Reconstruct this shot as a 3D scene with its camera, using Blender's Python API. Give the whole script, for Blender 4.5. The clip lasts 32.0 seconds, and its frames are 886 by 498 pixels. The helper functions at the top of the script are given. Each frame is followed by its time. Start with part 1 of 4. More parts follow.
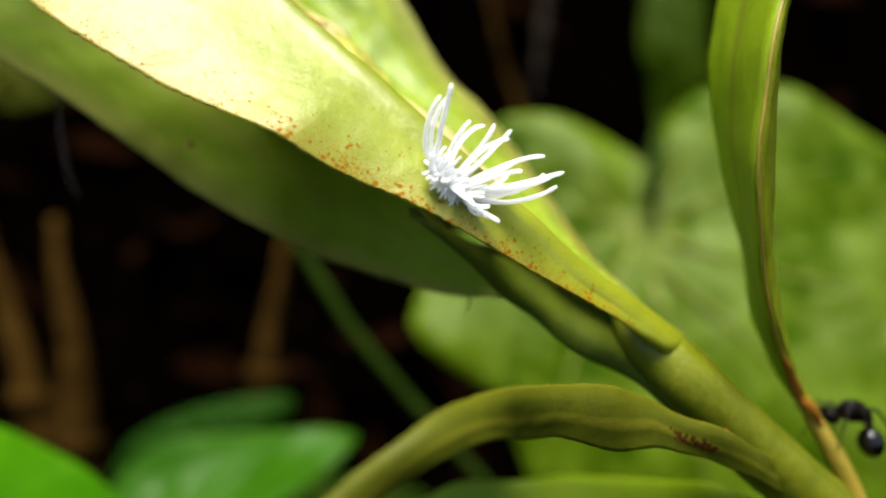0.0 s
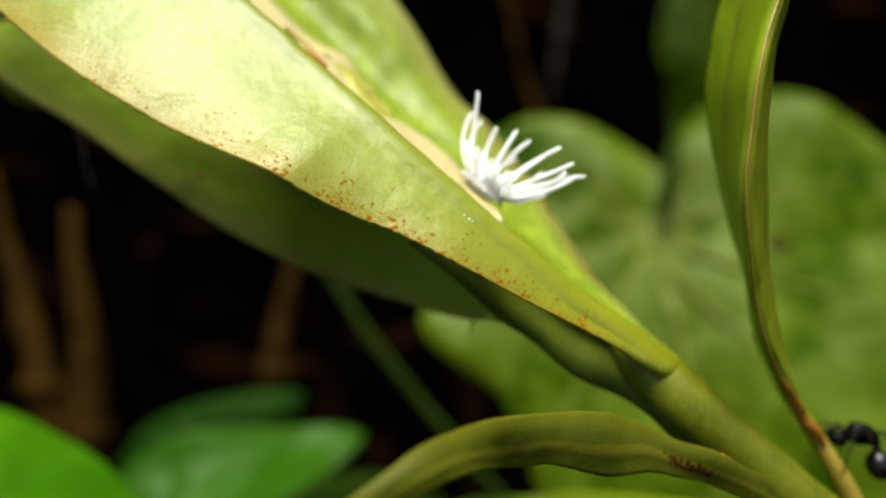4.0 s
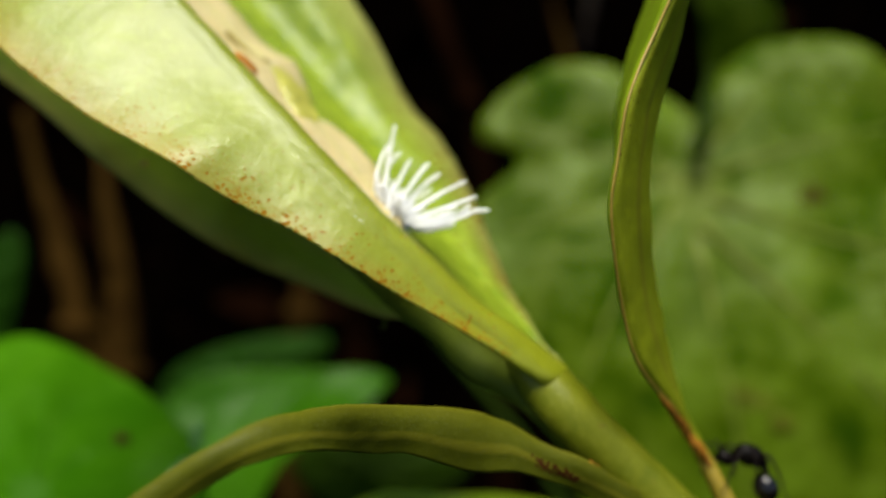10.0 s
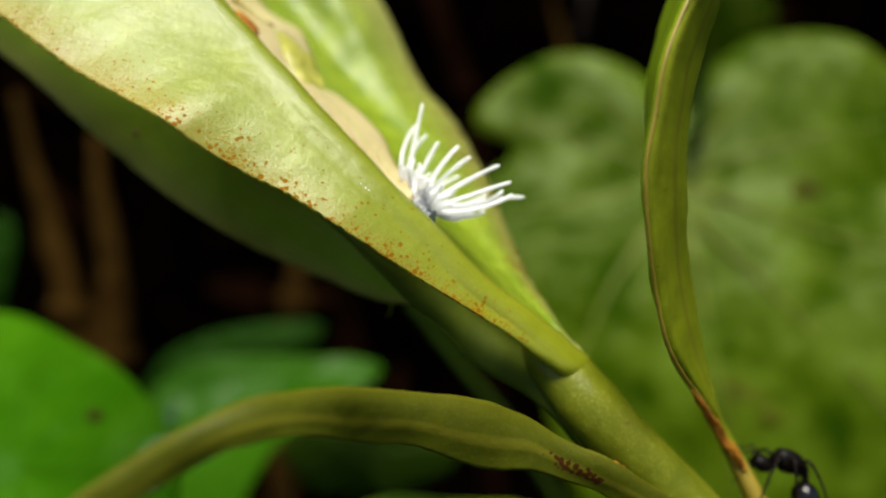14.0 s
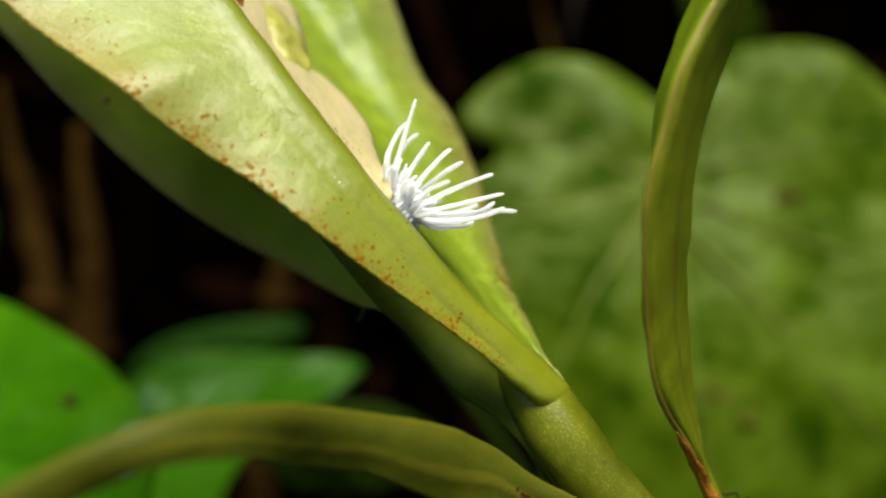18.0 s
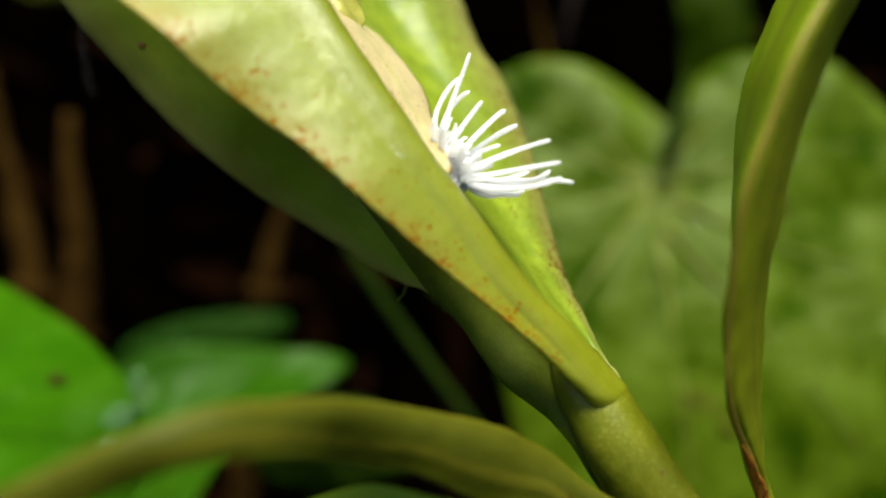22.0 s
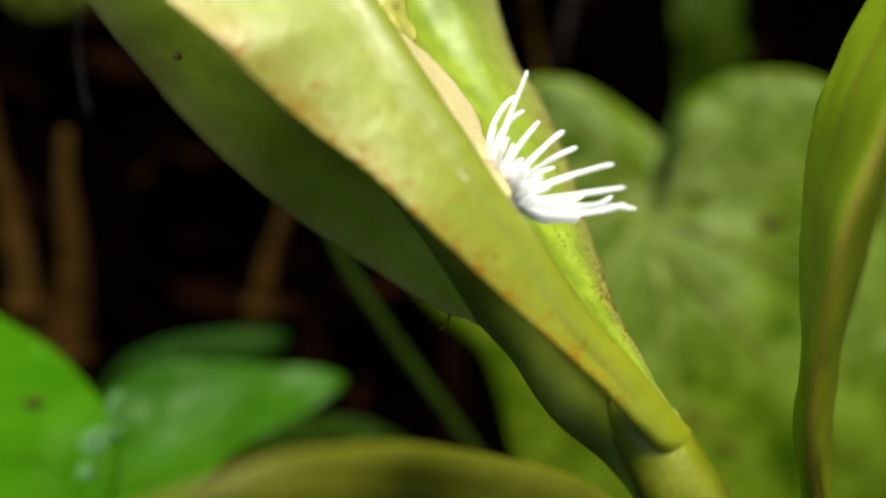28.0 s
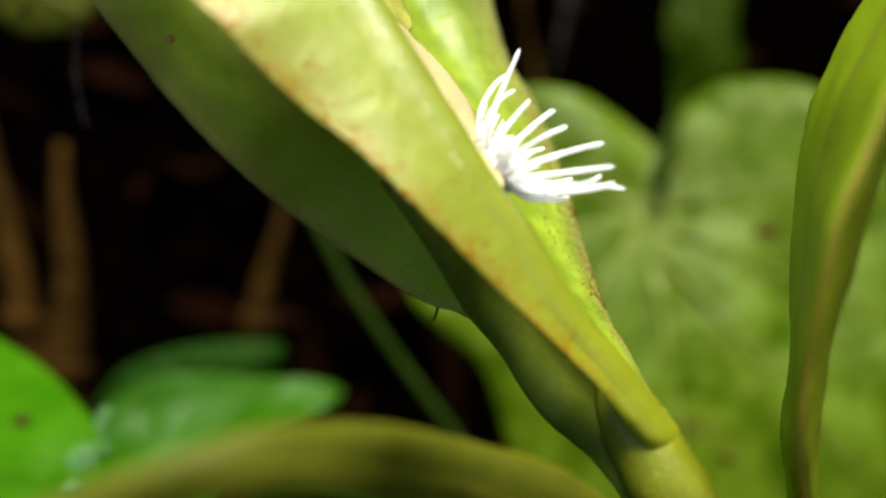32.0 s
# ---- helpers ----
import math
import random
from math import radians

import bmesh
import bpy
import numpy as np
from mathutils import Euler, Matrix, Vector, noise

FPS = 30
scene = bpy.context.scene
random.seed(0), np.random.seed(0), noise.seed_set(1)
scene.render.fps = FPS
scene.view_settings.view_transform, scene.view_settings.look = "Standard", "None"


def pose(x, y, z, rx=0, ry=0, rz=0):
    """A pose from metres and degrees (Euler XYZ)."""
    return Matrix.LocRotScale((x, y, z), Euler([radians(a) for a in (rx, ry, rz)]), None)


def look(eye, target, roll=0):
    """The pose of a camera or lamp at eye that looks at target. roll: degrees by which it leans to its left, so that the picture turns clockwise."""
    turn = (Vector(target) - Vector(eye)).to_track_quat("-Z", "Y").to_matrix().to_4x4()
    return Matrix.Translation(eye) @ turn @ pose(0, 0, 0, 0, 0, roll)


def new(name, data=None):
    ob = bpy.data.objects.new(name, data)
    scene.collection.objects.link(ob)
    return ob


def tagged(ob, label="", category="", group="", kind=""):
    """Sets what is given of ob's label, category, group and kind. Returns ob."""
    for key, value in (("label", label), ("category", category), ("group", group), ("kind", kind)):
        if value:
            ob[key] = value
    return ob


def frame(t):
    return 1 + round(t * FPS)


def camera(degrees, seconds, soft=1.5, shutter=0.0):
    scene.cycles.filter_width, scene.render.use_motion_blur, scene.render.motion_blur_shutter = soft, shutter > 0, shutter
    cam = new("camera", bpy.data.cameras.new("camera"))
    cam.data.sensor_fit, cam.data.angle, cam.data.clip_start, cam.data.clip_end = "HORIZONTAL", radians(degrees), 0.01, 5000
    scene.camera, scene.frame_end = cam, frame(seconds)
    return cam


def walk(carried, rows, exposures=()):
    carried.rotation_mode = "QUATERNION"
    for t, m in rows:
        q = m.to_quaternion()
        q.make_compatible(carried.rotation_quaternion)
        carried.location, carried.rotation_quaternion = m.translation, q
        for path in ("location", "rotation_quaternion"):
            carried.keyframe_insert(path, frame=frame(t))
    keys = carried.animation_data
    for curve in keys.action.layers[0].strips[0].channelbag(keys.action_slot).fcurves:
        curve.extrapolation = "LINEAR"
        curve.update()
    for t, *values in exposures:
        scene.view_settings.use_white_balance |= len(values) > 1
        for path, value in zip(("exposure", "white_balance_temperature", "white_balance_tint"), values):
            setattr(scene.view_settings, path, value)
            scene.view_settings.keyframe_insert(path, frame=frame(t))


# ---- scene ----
cam = camera(61.0, 32.0, soft=2.2)
cam.data.dof.use_dof = True
cam.data.dof.focus_distance = 0.0455
cam.data.dof.aperture_fstop = 15.0
EYE, TILT = (0.0, 0.0, 0.22), -18.0
CAMERA_ROWS = [
    (0, 76.42, 1.95, -2.9), (0.5, 76.76, 1.58, -2.7), (1, 76.98, 1.84, -2.62),
    (1.5, 77.4, 1.53, -2.43), (2, 77.63, 1.05, -2.37), (2.5, 77.48, 1.66, -2.51),
    (3, 77.33, 1.74, -2.71), (3.5, 77.16, 0.96, -2.39), (5.5, 74.43, 1.25, -0.1),
    (6, 74.46, 0.85, -0.36), (6.5, 74.93, 0.74, -0.98), (7, 73.59, 0.94, 0.03),
    (7.5, 72.94, 0.32, 0.98), (8, 72.52, -0.49, 1.17), (8.5, 72.93, 1.06, 0.75),
    (9, 72.55, 0.42, 0.85), (9.5, 72.63, 0.58, 0.65), (10, 72.54, 0.47, 0.61),
    (10.5, 72.38, 0.45, 0.43), (11, 72.26, 0.64, 0.41), (11.5, 71.93, 0.23, 0.68),
    (12, 71.99, 0.2, 0.45), (12.5, 71.75, -0.24, 0.6), (13, 72, -0, -0),
    (13.5, 71.85, 0.49, 0.93), (14, 71.74, -0.47, 0.37), (14.5, 71.78, -0.62, 0.27),
    (16.5, 71.19, -2.05, 0.21), (17, 71.83, -1.67, -0.5), (17.5, 71.52, -2.23, -0.59),
    (18, 71.74, -2, -0.42), (18.5, 71.56, -2.15, -0.26), (19, 71.58, -2.2, -0.41),
    (19.5, 71.27, -2.74, -0.18), (20, 71.29, -3.21, -0.8), (20.5, 71.5, -3.17, -1.2),
    (21, 71.51, -3.13, -0.99), (21.5, 71.79, -2.94, -0.91), (22, 71.65, -3.87, -0.67),
    (22.5, 72.02, -3.5, -0.71), (23, 72.21, -3.61, -0.94), (23.5, 72.75, -3.26, -1.63),
    (24, 73.15, -2.95, -1.55), (24.5, 73.17, -4.01, -0.96), (25, 73.6, -3.34, -1.46),
    (25.5, 73.42, -4.02, -1.37), (27.5, 72.95, -4.01, -1.21), (28, 72.97, -3.93, -0.96),
    (28.5, 72.97, -3.95, -1.06), (29, 73.07, -3.92, -1.14), (29.5, 73.16, -3.48, -1.53),
    (30, 73.29, -3.12, -1.71), (30.5, 73.48, -3.01, -1.74), (31, 73.63, -3.28, -1.51),
    (31.5, 73.69, -3.24, -1.45), (32, 73.76, -3.57, -1.29),
]
PLANT_ROWS = [
    (0, 9.5, 49.15, 209, -12.17, -0.63, 3.32), (0.5, 9.99, 49.41, 208.1, -11.46, -1.27, 4.47), (1, 10.87, 47.86, 208.01, -10.36, 0.36, 5.26),
    (1.5, 10.86, 48.9, 207.26, -11.64, -0.21, 4.29), (2, 9.91, 49.02, 207.25, -10.95, -1.43, 3.44), (2.5, 10.65, 48.07, 207.37, -10.3, 0.15, 4.33),
    (3, 11.03, 48.47, 207.09, -10.95, -0.39, 3.08), (3.5, 9.93, 49.7, 207.34, -12.29, -2.08, 2.28), (5.5, 6.14, 50.13, 206.7, -11, -4.15, 1.27),
    (6, 8, 50.96, 207.28, -11.32, -3.37, 0.66), (6.5, 9.18, 51.19, 207.82, -11.47, -3.13, 0.08), (7, 4.87, 51.48, 204.52, -10.72, -2.46, 1.45),
    (7.5, -0.03, 55.08, 202.55, -15.01, -4.25, 3.34), (8, 1.83, 54.01, 203.75, -16.19, -4.93, 0.05), (8.5, -0.17, 52.17, 201.95, -16.71, -2.68, 1.79),
    (9, -0.92, 51.47, 201.06, -16.45, -1.51, 1.65), (9.5, -0.51, 52.52, 201.98, -17.87, -1.18, 2.06), (10, -0.76, 51.91, 202.58, -16.59, -0.11, 0.09),
    (10.5, -0.91, 50.53, 203.18, -16.14, 0.07, -0.04), (11, -1.84, 49.68, 203.23, -17.26, -0.72, 0.24), (11.5, -1.78, 48.51, 203.31, -17.11, -0.75, -0.08),
    (12, -1.66, 49.47, 203.37, -17.62, -0.84, -0.06), (12.5, -0.79, 48.39, 204.4, -18.06, -0.14, 0.15), (13, -0, 47.55, 204.55, -18, -0, -0),
    (13.5, -1.18, 47.61, 204.88, -18.4, 0.51, 0.4), (14, 0.61, 47.63, 204.9, -18.57, -0.19, -1.07), (14.5, 1.29, 46.78, 205.87, -18.38, 0.21, -0.98),
    (16.5, 1.57, 45.35, 205.44, -19.62, 1.51, -2.45), (17, 3.2, 43.47, 206.59, -17.71, 2.47, -4.27), (17.5, 2.72, 43.2, 206.07, -17.21, 2.88, -4.88),
    (18, 0.3, 43.5, 205.74, -18.07, 3.08, -3.26), (18.5, -0.9, 43.01, 205.83, -18.99, 3.57, -2.56), (19, -0.54, 42.82, 206.58, -17.75, 3.56, -3.15),
    (19.5, -0.62, 42.92, 206.44, -18.5, 2.86, -3.15), (20, 0.5, 42.22, 206.87, -17.87, 2.99, -4.01), (20.5, 2.58, 40.86, 207.87, -15.24, 5.23, -5.01),
    (21, 2.8, 40.58, 208.04, -15.28, 5.35, -4.99), (21.5, 2.75, 40.42, 208.18, -15.28, 5.22, -5.28), (22, 4.09, 40.17, 208.05, -15.34, 4.42, -5.25),
    (22.5, 4.07, 40.04, 208.1, -15.59, 3.79, -4.82), (23, 5.41, 38.83, 206.94, -15.92, 5.09, -4.41), (23.5, 5.93, 38.85, 206.09, -15.91, 6.25, -4.78),
    (24, 6.25, 38.57, 206.21, -14.97, 7.05, -4.55), (24.5, 6.32, 38.3, 206.18, -16.02, 5.6, -4.12), (25, 6.65, 38.21, 206.84, -14.76, 6.89, -5.29),
    (25.5, 6.82, 38.15, 206.95, -15.13, 5.99, -5.03), (27.5, 6.71, 37.81, 207.98, -15.85, 6.16, -5.9), (28, 7.36, 37.53, 208.31, -15.72, 5.96, -5.24),
    (28.5, 7.47, 37.79, 208.44, -15.18, 7.21, -5.12), (29, 7.84, 37.25, 208.66, -14.88, 7.28, -5.27), (29.5, 8.43, 36.8, 208.66, -15.09, 7.58, -5.07),
    (30, 8.8, 36.41, 208.62, -14.53, 8.12, -5.56), (30.5, 8.58, 36.25, 208.86, -14.25, 8, -5.63), (31, 7.59, 37.64, 208.81, -15.21, 7.87, -5.13),
    (31.5, 7.35, 37.35, 209.11, -15.59, 8.22, -5.03), (32, 6.91, 37.43, 209.32, -16.15, 8.03, -5.14),
]
walk(cam, [(t, pose(*EYE, rx, ry, rz)) for t, rx, ry, rz in CAMERA_ROWS], exposures=[(0, 1.25), (1, 1.12), (2, 0.9), (3.5, 0.88), (6, 0.78), (13, 0.64), (19, 0.68), (23, 0.9), (28, 1.0), (30, 1.2), (32, 1.22)])

# ---- light ----
world = bpy.data.worlds.new("sky")
scene.world = world
world.use_nodes = True
wn = world.node_tree.nodes
sky = wn.new("ShaderNodeTexSky")
sky.sky_type = "NISHITA"
sky.sun_disc = False
sky.sun_elevation = radians(79)
sky.sun_rotation = radians(194)
world.node_tree.links.new(sky.outputs["Color"], wn["Background"].inputs["Color"])
wn["Background"].inputs["Strength"].default_value = 0.085
sun = new("sun", bpy.data.lights.new("sun", "SUN"))
sun.data.energy = 5.0
sun.data.angle = radians(34)
sun.data.color = (1.0, 0.95, 0.81)
sun.matrix_world = look((-0.05, -0.15, 1.3), (0, 0.05, 0.2))
scene.view_settings.exposure = 0.0


# ---- materials ----
def nodes_of(name, rough=0.5, spec=0.5):
    m = bpy.data.materials.new(name)
    m.use_nodes = True
    nt = m.node_tree
    b = nt.nodes["Principled BSDF"]
    b.inputs["Roughness"].default_value = rough
    b.inputs["Specular IOR Level"].default_value = spec
    return m, nt, b


def link(nt, a, b):
    nt.links.new(a, b)


def tex(nt, kind, scale, detail=4.0, rough=0.6):
    co = nt.nodes.new("ShaderNodeTexCoord")
    n = nt.nodes.new(kind)
    n.inputs["Scale"].default_value = scale
    if kind == "ShaderNodeTexNoise":
        n.inputs["Detail"].default_value = detail
        n.inputs["Roughness"].default_value = rough
    link(nt, co.outputs["Object"], n.inputs["Vector"])
    return n


def ramp(nt, src, stops):
    r = nt.nodes.new("ShaderNodeValToRGB")
    els = r.color_ramp.elements
    while len(els) < len(stops):
        els.new(0.5)
    for e, (p, c) in zip(els, stops):
        e.position = p
        e.color = (*c, 1) if len(c) == 3 else c
    link(nt, src, r.inputs["Fac"])
    return r.outputs["Color"]


def mixed(nt, fac, a, b, mode="MIX"):
    n = nt.nodes.new("ShaderNodeMix")
    n.data_type, n.blend_type = "RGBA", mode
    for sock, v in ((n.inputs["Factor"], fac), (n.inputs["A"], a), (n.inputs["B"], b)):
        if isinstance(v, (int, float)):
            sock.default_value = v
        elif isinstance(v, tuple):
            sock.default_value = (*v, 1)
        else:
            link(nt, v, sock)
    return n.outputs["Result"]


def mathn(nt, op, a, b=0.0, clamp=False):
    n = nt.nodes.new("ShaderNodeMath")
    n.operation, n.use_clamp = op, clamp
    for i, v in enumerate((a, b)):
        if isinstance(v, (int, float)):
            n.inputs[i].default_value = v
        else:
            link(nt, v, n.inputs[i])
    return n.outputs[0]


def bump(nt, b, src, strength, dist):
    n = nt.nodes.new("ShaderNodeBump")
    n.inputs["Strength"].default_value = strength
    n.inputs["Distance"].default_value = dist
    link(nt, src, n.inputs["Height"])
    link(nt, n.outputs["Normal"], b.inputs["Normal"])


def leaf_material(name, light, dark, rib, rough=0.4, glow=0.3, speck=None, speck_amount=0.5, edge_tint=None, mm=1.0, veins=12.0, vein_mix=0.25, spec=0.5, rib_at=0.5, rib_wide=0.07, base=None, mottle=0.0, blotch=None):
    """A leaf: two greens in soft patches, side veins, a paler midrib at v = 0.5, rusty specks that thicken to one margin, light let through."""
    m, nt, b = nodes_of(name, rough, spec)
    k = 1000.0 / mm
    patches = tex(nt, "ShaderNodeTexNoise", 0.16 * k, 3)
    fine = tex(nt, "ShaderNodeTexNoise", 2.2 * k, 5, 0.7)
    col = ramp(nt, patches.outputs["Fac"], [(0.32, dark), (0.68, light)])
    col = mixed(nt, 0.35, col, ramp(nt, fine.outputs["Fac"], [(0.3, tuple(c * 0.72 for c in light)), (0.7, tuple(min(1, c * 1.22) for c in light))]))
    if mottle:
        blot = tex(nt, "ShaderNodeTexNoise", 0.45 * k, 6, 0.65)
        col = mixed(nt, mottle, col, ramp(nt, blot.outputs["Fac"], [(0.38, dark), (0.5, light), (0.62, tuple(min(1, c * 1.5) for c in light))]))
    uv = nt.nodes.new("ShaderNodeUVMap")
    sep = nt.nodes.new("ShaderNodeSeparateXYZ")
    link(nt, uv.outputs["UV"], sep.inputs[0])
    off = mathn(nt, "ABSOLUTE", mathn(nt, "SUBTRACT", sep.outputs["Y"], rib_at))
    # side veins run forward from the midrib
    run = mathn(nt, "ADD", mathn(nt, "MULTIPLY", sep.outputs["X"], veins), mathn(nt, "MULTIPLY", off, -veins * 0.25))
    run = mathn(nt, "ADD", run, mathn(nt, "MULTIPLY", patches.outputs["Fac"], 0.5))
    saw = mathn(nt, "ABSOLUTE", mathn(nt, "SUBTRACT", mathn(nt, "FRACT", run), 0.5))
    vein = ramp(nt, saw, [(0.0, (1, 1, 1)), (0.10, (0, 0, 0))])
    col = mixed(nt, mathn(nt, "MULTIPLY", vein, vein_mix), col, rib)
    ribm = ramp(nt, off, [(0.0, (1, 1, 1)), (rib_wide * 0.6, (0.7, 0.7, 0.7)), (rib_wide, (0, 0, 0))])
    col = mixed(nt, mathn(nt, "MULTIPLY", ribm, 0.8), col, rib)
    if base:
        low = ramp(nt, sep.outputs["X"], [(0.09, (1, 1, 1)), (0.20, (0.6, 0.6, 0.6)), (0.40, (0.25, 0.25, 0.25)), (0.6, (0, 0, 0))])
        col = mixed(nt, mathn(nt, "MULTIPLY", low, 0.85), col, base)
    if edge_tint:
        ed = ramp(nt, sep.outputs["Y"], [(0.0, (1, 1, 1)), (0.09, (0.55, 0.55, 0.55)), (0.26, (0, 0, 0))])
        if base:
            ed = mathn(nt, "MULTIPLY", ed, mathn(nt, "SUBTRACT", 1.0, mathn(nt, "MULTIPLY", low, 0.95)))
        col = mixed(nt, mathn(nt, "MULTIPLY", ed, 0.8), col, edge_tint)
    if mm <= 1.0:
        # fine pale stipple of the skin
        st = tex(nt, "ShaderNodeTexVoronoi", 5.2 * k)
        pale = ramp(nt, st.outputs["Distance"], [(0.12, (1, 1, 1)), (0.30, (0, 0, 0))])
        col = mixed(nt, mathn(nt, "MULTIPLY", mathn(nt, "MULTIPLY", pale, fine.outputs["Fac"]), 0.55), col, tuple(min(1, c * 1.5 + 0.05) for c in light))
    if speck:
        sp = tex(nt, "ShaderNodeTexVoronoi", 6.2 * k)
        sp.inputs["Randomness"].default_value = 1.0
        big = tex(nt, "ShaderNodeTexNoise", 0.35 * k, 2)
        near = ramp(nt, sep.outputs["Y"], [(0.0, (1, 1, 1)), (0.10, (0.85, 0.85, 0.85)), (0.26, (0.5, 0.5, 0.5)), (0.5, (0.2, 0.2, 0.2)), (1.0, (0.14, 0.14, 0.14))])
        along = ramp(nt, sep.outputs["X"], [(0.04, (0.1, 0.1, 0.1)), (0.10, (1, 1, 1)), (0.25, (0.9, 0.9, 0.9)), (0.5, (0.5, 0.5, 0.5))])
        thr = mathn(nt, "MULTIPLY", mathn(nt, "MULTIPLY", mathn(nt, "MULTIPLY", near, along), big.outputs["Fac"]), speck_amount)
        dots = mathn(nt, "LESS_THAN", sp.outputs["Distance"], thr)
        col = mixed(nt, mathn(nt, "MULTIPLY", dots, 0.75), col, speck)
        # sparse larger rust spots along the margin
        sp2 = tex(nt, "ShaderNodeTexVoronoi", 2.5 * k)
        few = tex(nt, "ShaderNodeTexNoise", 0.8 * k, 3)
        wide = ramp(nt, sep.outputs["Y"], [(0.0, (1, 1, 1)), (0.18, (0.75, 0.75, 0.75)), (0.4, (0.45, 0.45, 0.45)), (1.0, (0.4, 0.4, 0.4))])
        thr2 = mathn(nt, "MULTIPLY", mathn(nt, "MULTIPLY", wide, along), mathn(nt, "MULTIPLY", ramp(nt, few.outputs["Fac"], [(0.32, (0, 0, 0)), (0.58, (1, 1, 1))]), 0.78 * min(1.0, speck_amount)))
        spots = mathn(nt, "LESS_THAN", mathn(nt, "ADD", sp2.outputs["Distance"], mathn(nt, "MULTIPLY", fine.outputs["Fac"], 0.5)), mathn(nt, "ADD", thr2, 0.14))
        col = mixed(nt, mathn(nt, "MULTIPLY", spots, 0.9), col, tuple(c * 0.8 for c in speck))
        dots = mathn(nt, "MAXIMUM", dots, spots)
        link(nt, mathn(nt, "MULTIPLY", mathn(nt, "SUBTRACT", 1.0, dots), spec), b.inputs["Specular IOR Level"])
    if blotch:
        # blotches near the leaf's base
        bl = tex(nt, "ShaderNodeTexVoronoi", 3.2 * k)
        wob = tex(nt, "ShaderNodeTexNoise", 3.0 * k, 3)
        zone = mathn(nt, "MULTIPLY", ramp(nt, sep.outputs["X"], [(0.17, (0, 0, 0)), (0.20, (1, 1, 1)), (0.25, (1, 1, 1)), (0.31, (0, 0, 0))]), ramp(nt, sep.outputs["Y"], [(0.34, (0, 0, 0)), (0.5, (1, 1, 1)), (0.70, (1, 1, 1)), (0.85, (0, 0, 0))]))
        edge = mathn(nt, "ADD", bl.outputs["Distance"], mathn(nt, "MULTIPLY", wob.outputs["Fac"], 0.35))
        col = mixed(nt, mathn(nt, "MULTIPLY", mathn(nt, "LESS_THAN", edge, mathn(nt, "MULTIPLY", zone, 0.80)), 0.9), col, blotch)
    link(nt, col, b.inputs["Base Color"])
    if spec > 0.8:
        b.inputs["Coat Weight"].default_value = 0.15
        b.inputs["Coat Roughness"].default_value = 0.32
    relief = mathn(nt, "ADD", mathn(nt, "MULTIPLY", fine.outputs["Fac"], 0.4), mathn(nt, "ADD", patches.outputs["Fac"], mathn(nt, "MULTIPLY", vein, -min(0.15, vein_mix))))
    if mottle and mm > 1:
        # the gloss breaks up with the mottling
        link(nt, mathn(nt, "MULTIPLY", ramp(nt, blot.outputs["Fac"], [(0.42, (0.05, 0.05, 0.05)), (0.52, (0.5, 0.5, 0.5)), (0.62, (1, 1, 1))]), 1.7 * spec), b.inputs["Specular IOR Level"])
        relief = mathn(nt, "ADD", relief, mathn(nt, "MULTIPLY", blot.outputs["Fac"], 2.0 * mottle))
    bump(nt, b, relief, 0.26 if mm <= 1 else 0.35, 0.0006 * mm)
    tr = nt.nodes.new("ShaderNodeBsdfTranslucent")
    link(nt, mixed(nt, 1.0, col, (1.0, 1.0, 0.45), "MULTIPLY"), tr.inputs["Color"])
    mix = nt.nodes.new("ShaderNodeMixShader")
    mix.inputs["Fac"].default_value = glow
    link(nt, b.outputs[0], mix.inputs[1])
    link(nt, tr.outputs[0], mix.inputs[2])
    link(nt, mix.outputs[0], nt.nodes["Material Output"].inputs["Surface"])
    return m


def skin_material(name, a, c, rough=0.45, scale=600.0, rust=None, rust_at=0.62, depth=0.0002, spec=0.5, dots=0.0, strength=0.5):
    m, nt, b = nodes_of(name, rough, spec)
    n = tex(nt, "ShaderNodeTexNoise", scale, 5, 0.65)
    col = ramp(nt, n.outputs["Fac"], [(0.3, a), (0.7, c)])
    if rust:
        r = tex(nt, "ShaderNodeTexNoise", scale * 1.7, 4, 0.6)
        col = mixed(nt, ramp(nt, r.outputs["Fac"], [(rust_at, (0, 0, 0)), (rust_at + 0.1, (1, 1, 1))]), col, rust)
    if dots:
        d = tex(nt, "ShaderNodeTexVoronoi", dots)
        col = mixed(nt, mathn(nt, "MULTIPLY", mathn(nt, "LESS_THAN", d.outputs["Distance"], mathn(nt, "MULTIPLY", n.outputs["Fac"], 0.40)), 0.7), col, tuple(min(1, v * 1.9 + 0.04) for v in c))
    link(nt, col, b.inputs["Base Color"])
    bump(nt, b, n.outputs["Fac"], strength, depth)
    return m


